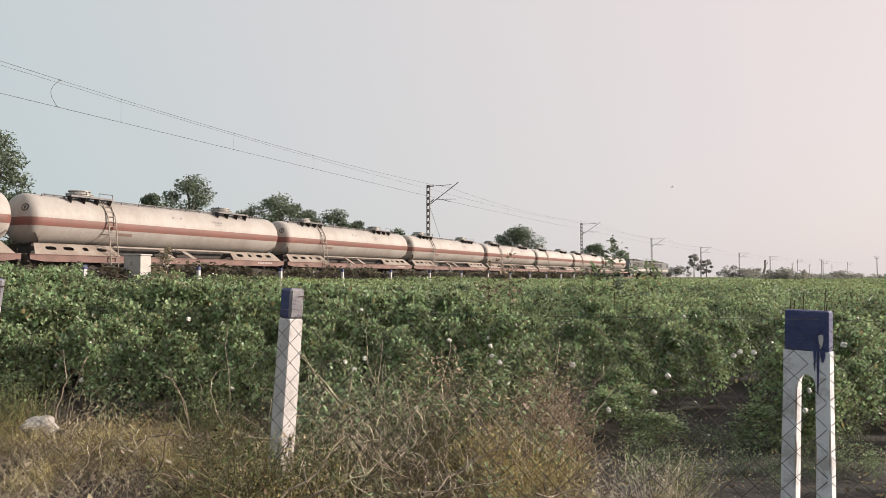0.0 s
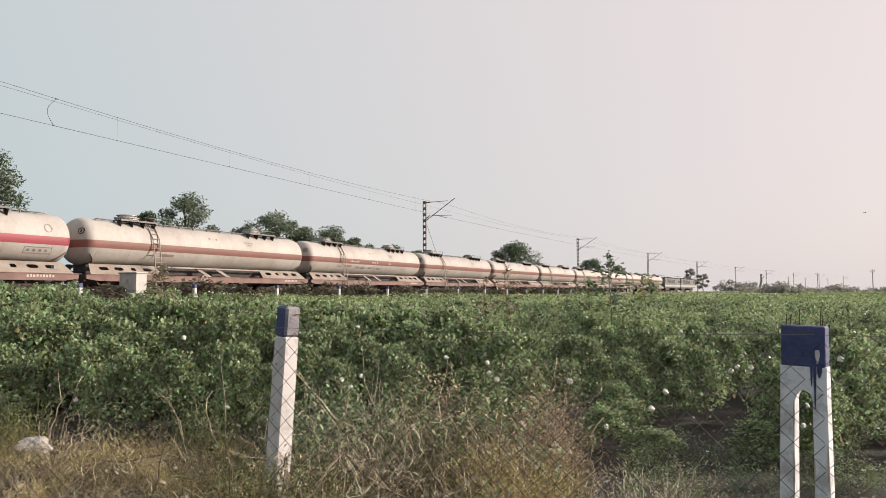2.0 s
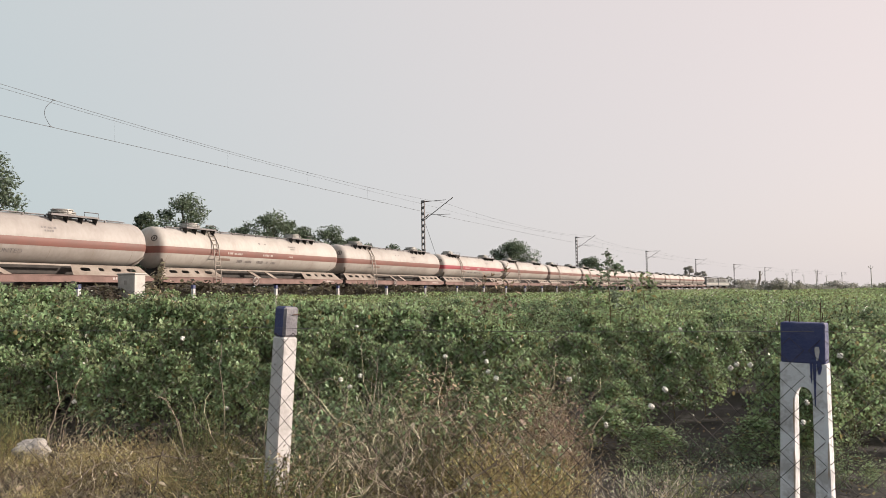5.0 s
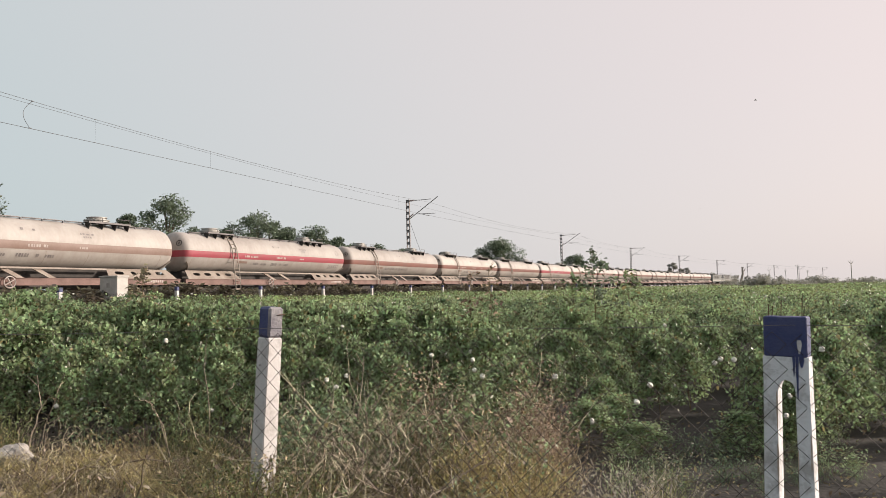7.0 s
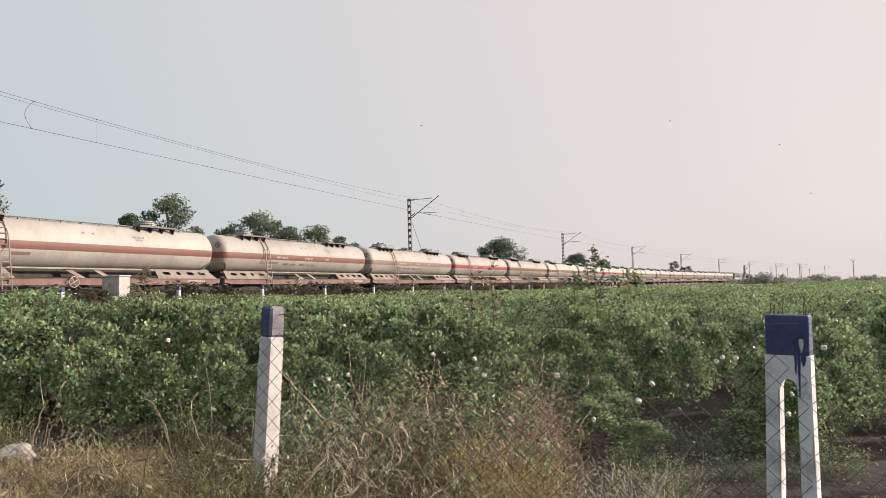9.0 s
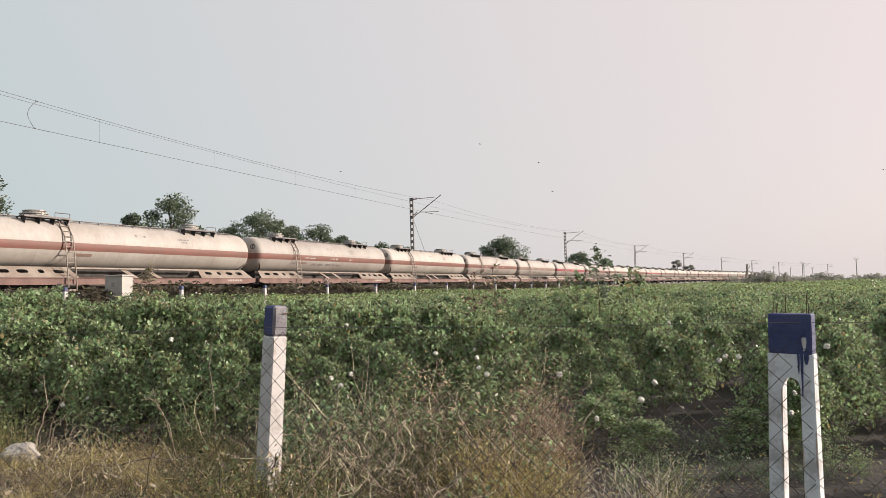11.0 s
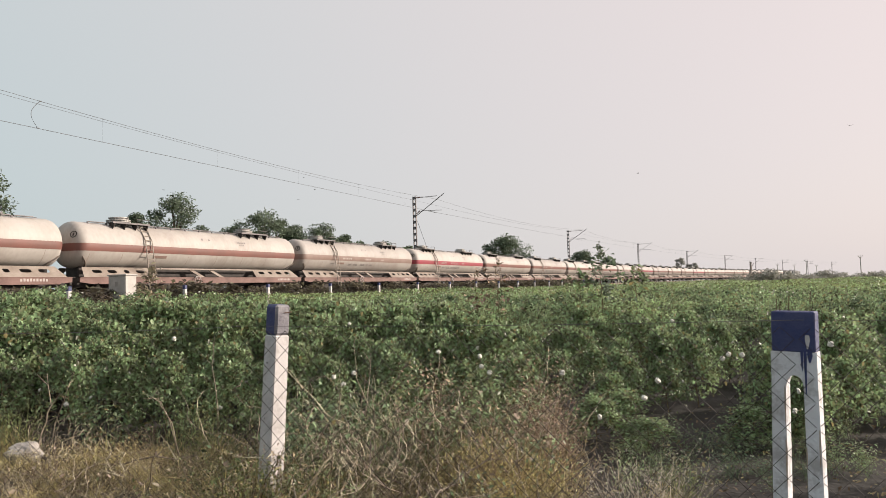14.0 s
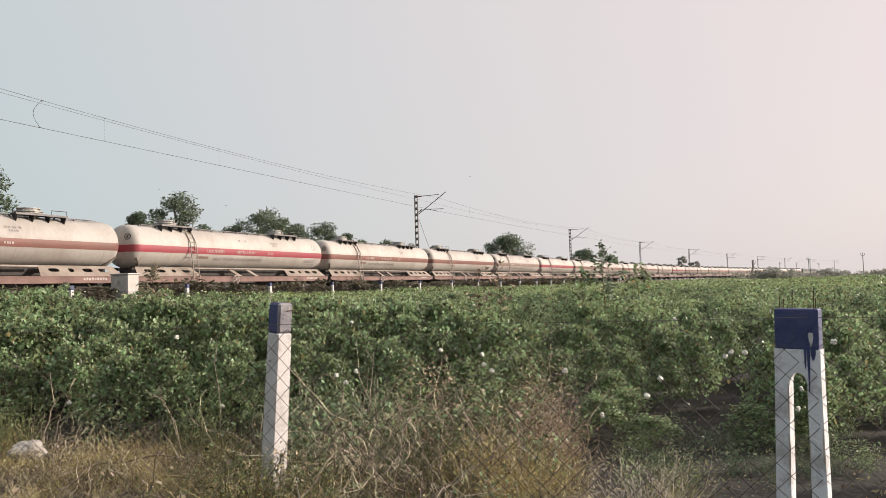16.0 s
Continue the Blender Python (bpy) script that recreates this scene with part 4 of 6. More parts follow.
# ---------------------------------------------------------------- near fence
def slotted_post():
    """A concrete post with a long arched slot, as an outline with a hole; the front looks along -y."""
    h, w0, w1, s0, s1, d = 1.34, 0.094, 0.118, 0.036, 0.048, 0.048
    top_slot, foot = 1.02, 0.10

    def half(z):
        return w1 + (w0 - w1) * z / h

    def slot(z):
        return s1 + (s0 - s1) * z / h
    bm = bmesh.new()
    arch = [(slot(top_slot) * math.cos(a), top_slot - 0.03 + 0.05 * math.sin(a)) for a in (math.pi * k / 8 for k in range(9))]
    for y, flip in ((-d, False), (d, True)):
        def face(pts):
            vv = [bm.verts.new((x, y, z)) for x, z in pts]
            bm.faces.new(vv[::-1] if flip else vv)
        for sg in (-1, 1):
            zs = [-0.4, foot, 0.4, 0.7, top_slot - 0.03]
            for a, b in zip(zs, zs[1:]):
                ia, ib = (slot(a), slot(b)) if a >= foot else (0.0, 0.0)
                if a < foot:
                    face([(0, a), (sg * half(a), a), (sg * half(b), b), (0, b)])
                else:
                    face([(sg * ia, a), (sg * half(a), a), (sg * half(b), b), (sg * ib, b)])
        pts_top = []
        for k in range(9):
            a = math.pi * k / 8
            c, s = math.cos(a), math.sin(a)
            m = max(abs(c), abs(s))
            pts_top.append((half(top_slot) * c / m, top_slot - 0.03 + (h - 0.19 - top_slot + 0.03) * min(1.0, s / m)))
        for k in range(8):
            face([arch[k], pts_top[k], pts_top[k + 1], arch[k + 1]])
    loop_out = [(half(-0.4), -0.4), (half(h - 0.19), h - 0.19), (-half(h - 0.19), h - 0.19), (-half(-0.4), -0.4)]
    for a, b in zip(loop_out, loop_out[1:] + loop_out[:1]):
        bm.faces.new([bm.verts.new((a[0], -d, a[1])), bm.verts.new((a[0], d, a[1])), bm.verts.new((b[0], d, b[1])), bm.verts.new((b[0], -d, b[1]))])
    inner = [(slot(foot), foot), (slot(top_slot), top_slot - 0.03)] + arch[1:-1] + [(-slot(top_slot), top_slot - 0.03), (-slot(foot), foot)]
    for a, b in zip(inner, inner[1:] + inner[:1]):
        bm.faces.new([bm.verts.new((a[0], -d, a[1])), bm.verts.new((a[0], d, a[1])), bm.verts.new((b[0], d, b[1])), bm.verts.new((b[0], -d, b[1]))])
    bmesh.ops.remove_doubles(bm, verts=bm.verts, dist=0.0005)
    cap = bmesh.new()
    add_box(cap, (-half(h) - 0.001, -d - 0.001, h - 0.19), (half(h) + 0.001, d + 0.001, h), bevel=0.005)
    return tidy(bm), tidy(cap)


POST_R, POST_M, POST_L = Vector((1.726, 3.35, 0)), Vector((-1.035, 4.40, 0)), Vector((-3.13, 4.60, 0))


def build_near_fence():
    fence = thing("boundary_fence", "chain-link boundary fence on white and navy concrete posts", "fence")
    body, cap = slotted_post()
    m = pose(POST_R.x, POST_R.y, 0, 0, 1.2, -39)
    p = part("slotted_post", body, M["concrete_lifted"], fence, "whitewashed concrete post with a long arched slot", m)
    part("blue_cap", cap, M["blue"], p, "navy painted top with drips")
    for x, y, l in ((-0.085, 0.02, 0.07), (-0.06, -0.02, 0.055), (-0.03, 0.03, 0.10), (0.068, 0.0, 0.12), (0.072, 0.02, 0.06)):
        bm = bmesh.new()
        add_tube(bm, [(x, y, 1.33), (x + 0.004, y, 1.34 + l * 0.8)], 0.0022, 5)
        part("bar_end", tidy(bm), M["rust"], p, "rusty reinforcing bar end")
    for x, z0, z1, w, mat, lb in ((0.050, 0.955, 1.16, 0.007, "blue", "run of navy paint"), (0.036, 1.06, 1.16, 0.006, "blue", "run of navy paint"), (0.070, 1.10, 1.155, 0.012, "blue", "run of navy paint"),
                                  (0.062, 1.165, 1.23, 0.011, "concrete_white", "bare chip in the navy paint")):
        bm = bmesh.new()
        add_prism(bm, [(x - w * 0.3, z0), (x + w * 0.3, z0 + 0.004), (x + w, z1 - 0.02), (x + w * 0.7, z1), (x - w * 0.8, z1), (x - w, z1 - 0.015)], -0.0508, -0.0485)
        part("paint_run", tidy(bm), M[mat], p, lb)
    # rusty stains down the edges of the slot and the legs
    for x, z0, z1, w in ((-0.042, 0.80, 0.99, 0.004), (-0.044, 0.52, 0.74, 0.005), (0.044, 0.60, 0.72, 0.003), (-0.046, 0.22, 0.40, 0.005), (0.105, 0.12, 0.42, 0.006), (0.100, 0.62, 0.80, 0.004), (-0.098, 0.30, 0.44, 0.004)):
        bm = bmesh.new()
        add_prism(bm, [(x - w * 0.5, z0), (x + w * 0.4, z0 + 0.02), (x + w, z1 - 0.05), (x + w * 0.3, z1), (x - w * 0.6, z1 - 0.01), (x - w, z0 + 0.08)], -0.0495, -0.0470)
        part("rust_streak", tidy(bm), M["rust_stain"], p, "brown rust streak")
    for pos, lean, turn, h in ((POST_M, 3.5, 50, 1.43), (POST_L, 6.5, 32, 1.50)):
        bm = bmesh.new()
        add_box(bm, (-0.054, -0.054, -0.4), (0.054, 0.054, h - 0.19), bevel=0.008)
        for v in bm.verts:
            k = 1 + 0.10 * max(0.0, 1 - v.co.z / h)
            v.co.x *= k
            v.co.y *= k
        q = part("square_post", tidy(bm), M["concrete_white"], fence, "leaning whitewashed concrete post", pose(pos.x, pos.y, 0, 0, lean, 0) @ pose(0, 0, 0, 0, 0, turn))
        bm = bmesh.new()
        add_box(bm, (-0.055, -0.055, h - 0.19), (0.055, 0.055, h), bevel=0.014)
        me = part("blue_cap", tidy(bm), M["blue"], q, "navy painted top, worn grey on one face")
        me.data.materials.append(M["blue_worn"])
        for f in me.data.polygons:
            if f.normal.y < -0.5:
                f.material_index = 1
        bm = bmesh.new()
        add_tube(bm, [(0.0, -0.060, h - 0.05), (0.0595, -0.060, h - 0.045), (0.0595, 0.058, h - 0.05)], 0.003, 4)
        part("tie_wire", tidy(bm), M["rust"], q)
        for z in (h - 0.36, h - 0.70, h - 1.05):
            bm = bmesh.new()
            add_tube(bm, [(-0.050, 0.012, z), (-0.0575 - 0.0035 * (h - z), 0.012, z)], 0.0055, 8)
            part("bolt_hole", tidy(bm), M["dark"], q, "small dark hole through the post")
    # mesh from post to post, on the camera's side of the posts
    ends = [(POST_L + (POST_L - POST_M) * 1.1, POST_L), (POST_L, POST_M), (POST_M.lerp(POST_R, -0.045), POST_R), (POST_R, POST_R + (POST_R - POST_M) * 0.8)]
    for a, b in ends:
        d = b - a
        v, q = chain_link(d.length, 1.26, 0.118, 0.0013 if a.x < -1.5 else 0.0023)
        v[:, 1] += 0.012 * np.sin(v[:, 0] * 2.3) * np.sin(v[:, 2] * 2.0)
        mm = pose(a.x, a.y - 0.085, 0.03, 0, 0, math.degrees(math.atan2(d.y, d.x)))
        part("wire_mesh", arrays("wire_mesh", v, q), M["mesh_wire"], fence, "dark chain-link mesh", mm)
    bm = bmesh.new()
    pts = []
    for a, b in ends:
        for k in range(6):
            p = a.lerp(b, k / 6)
            pts.append((p.x, p.y - 0.075, 1.30 - 0.012 * math.sin(math.pi * k / 6)))
    add_tube(bm, pts, 0.0014, 4)
    part("line_wire", tidy(bm), M["mast"], fence, "thin galvanised line wire")


build_near_fence()


# ---------------------------------------------------------------- cotton
def across_of(x, y):
    return x * ACROSS.x + y * ACROSS.y


def field_front(x):
    """Where the crop begins, in y, for each x."""
    xs = [-14, -6, -3, 0, 0.9, 1.5, 2.0, 2.6, 3.1, 3.5, 4.5, 9]
    ys = [9.0, 7.8, 7.4, 7.0, 6.3, 5.6, 5.8, 6.1, 5.8, 5.0, 4.2, 3.2]
    return float(np.interp(x, xs, ys))


def crop_height(x, y):
    base = np.interp(x / max(y, 1.0), [-0.7, -0.4, -0.2, 0.0, 0.25, 0.6], [1.46, 1.30, 1.10, 1.09, 1.03, 0.95])
    low = np.interp(x / max(y, 1.0), [-0.7, -0.4, -0.2, 0.0, 0.12], [0.3, 0.6, 1.0, 0.5, 0.0])
    base -= 0.17 * low * float(np.interp(across_of(x, y), [9, 15], [0, 1]))
    base -= 0.24 * math.exp(-((x / max(y, 1.0) + 0.465) / 0.028) ** 2)
    return base + 0.25 * noise.noise((x * 0.45, y * 0.45, 7.7)) + 0.10 * noise.noise((x * 1.3, y * 1.3, 2.7))


def plant_leaves(rng, h, n, r=0.46, low=0.04, size=0.068):
    """Leaf centres and sizes for a bushy plant of height h, wider below."""
    z = low + (h - low) * rng.power(1.6, n)
    k = (z - low) / (h - low)
    rad = r * (1.02 - 0.72 * k ** 2.2) * np.sqrt(rng.uniform(0.12, 1.0, n))
    a = rng.uniform(0, 2 * np.pi, n)
    c = np.stack([rad * np.cos(a), rad * np.sin(a), z], 1)
    # leaves gather round the ends of the side shoots, with gaps between
    shoots = max(6, n // 26)
    c = c[rng.integers(0, shoots, n)] + rng.normal(0, 1, (n, 3)) * [0.072, 0.072, 0.042]
    c[:, 2] = np.maximum(c[:, 2], 0.02)
    return c, size * rng.uniform(0.55, 1.35, n)


def boll_mesh(rng, r=0.021):
    """An open boll: four or five tufts of lint round a point."""
    bm = bmesh.new()
    for k in range(4):
        a = k * math.pi / 2 + 0.4
        made = bmesh.ops.create_icosphere(bm, subdivisions=1, radius=r * 0.8)["verts"]
        off = Vector((math.cos(a) * r * 0.62, math.sin(a) * r * 0.62, rng.uniform(-0.3, 0.3) * r))
        for v in made:
            v.co = v.co * (1 + rng.uniform(-0.22, 0.22)) + off
    return tidy(bm, True)


def build_cotton():
    rng = np.random.default_rng(11)
    boll = bpy.data.meshes.new("boll")
    b = boll_mesh(rng)
    b.to_mesh(boll)
    b.free()
    boll.materials.append(M["boll"])
    models = []
    for i in range(5):
        h = 1.0
        plant = thing("cotton_plant", "bushy green cotton plant with a few open white bolls", "cotton plant", group="cotton plants along the field edge")
        bm = bmesh.new()
        add_tube(bm, [(0, 0, -0.05), (0.02, 0.01, 0.5 * h), (0.0, 0.03, 0.97 * h)], 0.011, 5, 0.004)
        for k in range(11):
            z, a = 0.15 + 0.07 * k, k * 2.4 + i
            l = 0.42 * (1 - 0.6 * (z / h) ** 2)
            add_tube(bm, [(0.01, 0.01, z), (l * 0.6 * math.cos(a), l * 0.6 * math.sin(a), z + 0.06), (l * math.cos(a), l * math.sin(a), z + 0.14)], 0.0055, 4, 0.002)
        part("stem", tidy(bm), M["stem"], plant, "thin brown stems")
        c, s = plant_leaves(rng, h, 2000, low=0.12, size=0.050)
        v, f = blades(rng, c, s, -0.15, "lobed", 0.75)
        part("foliage", arrays("foliage", v, f), M["leaf"], plant)
        for k in range((1, 2, 0, 3, 1)[i]):
            z, a = rng.uniform(0.45, 0.88), rng.uniform(0, 6.28)
            rad = 0.44 * (1.05 - 0.7 * z ** 2.2)
            part("boll", boll, None, plant, "open white cotton boll", pose(rad * math.cos(a), rad * math.sin(a), z, rng.uniform(0, 90), rng.uniform(0, 90), 0))
        models.append([plant, True])
    # single plants along the edge of the field
    count, edge = 0, []
    for x in np.arange(-8.5, 7.5, 0.62):
        for row in range(9):
            px = x + rng.uniform(-0.2, 0.2)
            py = field_front(px) + 0.35 + row * 0.72 + rng.uniform(-0.25, 0.25)
            if abs(px) > 0.72 * py + 0.8:
                continue
            if 0.84 < px - 0.10 * (py - 6) < 1.36 and py < 7.6:
                continue
            if px > 1.4 and rng.random() < 0.12:
                continue
            edge.append((px, py, row))
    edge.sort(key=lambda e: e[1])
    def ramp(px, row):
        """The crop thins out towards the bare path, but stands high again beyond it."""
        if px > 2.9:
            return 0.60 + 0.40 * row / 8
        return 0.34 + 0.66 * row / 8 if px > 0.8 else (0.72, 0.84, 0.94)[row] if row < 3 else 1.0

    for px, py, row in edge[:200]:
        h = crop_height(px, py) * rng.uniform(0.88, 1.08) * ramp(px, row)
        i = int(rng.integers(0, 5))
        m = pose(px, py, land(across_of(px, py)), rng.uniform(-5, 5), rng.uniform(-5, 5), rng.uniform(0, 360))
        if models[i][1]:
            o = models[i][0]
            o.matrix_basis = m
            models[i][1] = False
        else:
            o = copy_thing(models[i][0], m)
        wide = max(h * 0.85, 0.58)
        o.scale = (wide, wide, h)
    # the crop behind them, in two depths
    centres, sizes, lobes = [], [], []
    far_c, far_s, bolls = [], [], []
    for px, py, row in edge[200:]:
        h = crop_height(px, py) * ramp(px, row)
        c, s = plant_leaves(rng, h, 780, low=0.3, size=0.060)
        centres.append(c * [max(h, 0.75) * 0.9, max(h, 0.75) * 0.9, 1] + [px, py, land(across_of(px, py))])
        sizes.append(s)
    y = 8.0
    while y < 30:
        step = 0.62 if y < 18 else 0.8
        for x in np.arange(-0.74 * y - 1.5, 0.74 * y + 1.5, step):
            px, py = x + rng.uniform(-0.25, 0.25), y + rng.uniform(-0.25, 0.25)
            q = across_of(px, py)
            if q > 21.5 + 2.2 * noise.noise((px * 0.2, py * 0.2, 3.1)) or py < field_front(px) + 0.35 + 9 * 0.72:
                continue
            h = crop_height(px, py) * rng.uniform(0.9, 1.07)
            if rng.random() < 0.10:
                h *= rng.uniform(1.1, 1.22)
            n = 440 if y < 18 else 220
            c, s = plant_leaves(rng, h, n, r=0.50, low=0.45)
            centres.append(c * [1, 1, 1] + [px, py, land(q)])
            sizes.append(s * (0.95 if y < 18 else 1.35))
            if rng.random() < 0.16:
                a = rng.uniform(0, 6.28)
                bolls.append((px + 0.3 * math.cos(a), py + 0.3 * math.sin(a), land(q) + h * rng.uniform(0.75, 1.0)))
        y += step
    c, s = np.concatenate(centres), np.concatenate(sizes)
    v, f = blades(rng, c, s, -0.15, "leaf", 0.72)
    tagged(part("cotton_crop", arrays("cotton_crop", v, f), M["leaf"]), "dense green cotton crop filling the field", "cotton crop", kind="stuff")
    y = 30.0
    while y < 330:
        step = 0.9 + (y - 30) * 0.012
        lim = 0.74 * y + 3
        for x in np.arange(-lim, lim, step):
            px, py = x + rng.uniform(-0.4, 0.4) * step, y + rng.uniform(-0.4, 0.4) * step
            q = across_of(px, py)
            s_al = px * ALONG.x + py * ALONG.y
            if q + bend(s_al) > 22.3:
                continue
            h = crop_height(px * 0.4, py * 0.4) - 0.05
            n = 30 if y < 80 else 14
            cc = np.stack([rng.normal(0, 0.42 * step, n), rng.normal(0, 0.42 * step, n), h - np.abs(rng.normal(0, 0.16, n))], 1)
            far_c.append(cc + [px, py, land(q + bend(s_al))])
            far_s.append(rng.uniform(0.7, 1.3, n) * (0.13 + 0.0022 * (y - 30)))
            if rng.random() < 0.08 and y < 90:
                bolls.append((px, py, land(q + bend(s_al)) + h + 0.02))
        y += step
    c, s = np.concatenate(far_c), np.concatenate(far_s)
    v, f = blades(rng, c, s, -0.2, "leaf")
    tagged(part("far_cotton_crop", arrays("far_cotton_crop", v, f), M["leaf_far"]), "distant green cotton crop below the railway", "cotton crop", kind="stuff")
    # ground cover under the far crop
    vs, fs = [], []
    ys = [26, 40, 60, 90, 140, 220, 340, 700, 1500, 3000]
    xs = [-1.0, -0.6, -0.3, 0.0, 0.3, 0.6, 1.0, 1.6]
    for yy in ys:
        for k in xs:
            px = k * yy
            q = across_of(px, yy)
            s_al = px * ALONG.x + yy * ALONG.y
            over = q + bend(max(0, min(s_al, 600))) - 23.0
            if over > 0:
                px, yy2 = px - over * ACROSS.x, yy - over * ACROSS.y
            else:
                yy2 = yy
            vs.append((px, yy2, 0.70 + (land(min(q, 23.0)) if over <= 0 else land(23.0))))
    w = len(xs)
    for i in range(len(ys) - 1):
        for j in range(w - 1):
            fs.append((i * w + j, i * w + j + 1, (i + 1) * w + j + 1, (i + 1) * w + j))
    tagged(part("crop_floor", arrays("crop_floor", vs, fs), M["leaf_far"]), "closed green crop surface in the distance", "cotton crop", kind="stuff")
    # bolls in the crop
    bv = np.array([v.co for v in boll.vertices])
    bf = np.array([p.vertices for p in boll.polygons])
    pieces = [(bv * rng.uniform(0.8, 1.3) * (1 + p[1] * 0.010) + np.array(p), bf) for p in bolls]
    v, f = joined(*pieces)
    tagged(part("cotton_bolls", arrays("cotton_bolls", v, f, True), M["boll"]), "scattered white open cotton bolls", "cotton boll", kind="stuff")


build_cotton()


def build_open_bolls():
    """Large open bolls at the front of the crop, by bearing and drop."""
    rng = np.random.default_rng(71)
    me = bpy.data.meshes.new("boll")
    b = boll_mesh(rng, 0.020)
    b.to_mesh(me)
    b.free()
    me.materials.append(M["boll"])
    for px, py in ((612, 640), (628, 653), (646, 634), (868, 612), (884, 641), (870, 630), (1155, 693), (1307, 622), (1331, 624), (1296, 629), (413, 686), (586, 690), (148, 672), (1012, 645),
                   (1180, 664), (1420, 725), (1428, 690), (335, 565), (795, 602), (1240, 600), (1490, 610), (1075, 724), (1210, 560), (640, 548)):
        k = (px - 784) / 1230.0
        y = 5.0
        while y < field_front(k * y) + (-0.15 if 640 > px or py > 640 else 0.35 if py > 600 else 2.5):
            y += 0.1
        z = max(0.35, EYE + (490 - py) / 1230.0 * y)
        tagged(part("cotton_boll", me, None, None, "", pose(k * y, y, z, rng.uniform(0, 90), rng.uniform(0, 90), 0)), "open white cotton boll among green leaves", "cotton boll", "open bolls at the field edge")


build_open_bolls()


def build_tall_shoots():
    """Tall leafy shoots that stand out above the crop."""
    rng = np.random.default_rng(21)
    for px, py, h, n, spread in ((3.15, 12.9, 2.22, 260, 0.50), (-4.95, 12.4, 2.02, 190, 0.36), (1.23, 13.0, 1.95, 70, 0.48), (0.85, 13.2, 1.80, 50, 0.40), (3.95, 13.4, 1.80, 240, 0.55), (2.75, 12.8, 1.72, 200, 0.50)):
        t = thing("tall_shoot", "dry reddish shoot above the cotton" if 0 < px < 2 else "tall thin leafy shoot above the cotton", "shrub", pose(px, py, 0))
        bm = bmesh.new()
        tips = []
        add_tube(bm, [(0, 0, 0), (0.03, 0, h * 0.5), (-0.02, 0.02, h)], 0.012, 5, 0.003)
        for k in range(12):
            z, a = h * (0.50 + 0.040 * k), k * 2.4
            l = spread * (1.25 - 0.08 * k)
            e = (l * math.cos(a), l * math.sin(a), z + 0.10)
            add_tube(bm, [(0, 0, z), e], 0.005, 4, 0.002)
            tips.append(e)
        part("stem", tidy(bm), M["stem"], t)
        c = np.array([tips[int(rng.integers(0, 12))] for _ in range(n)]) * np.concatenate([np.repeat(rng.uniform(0.1, 1.1, (n, 1)), 2, 1), rng.uniform(0.93, 1.03, (n, 1))], 1)
        v, f = blades(rng, c + rng.normal(0, 0.03, (n, 3)), rng.uniform(0.07, 0.15, n), 0.1, "leaf")
        part("foliage", arrays("foliage", v, f), M["shoot_leaf" if px < 0 else "straw_red" if px < 2 else "leaf" if h < 2 else "tree_leaf"], t)


build_tall_shoots()


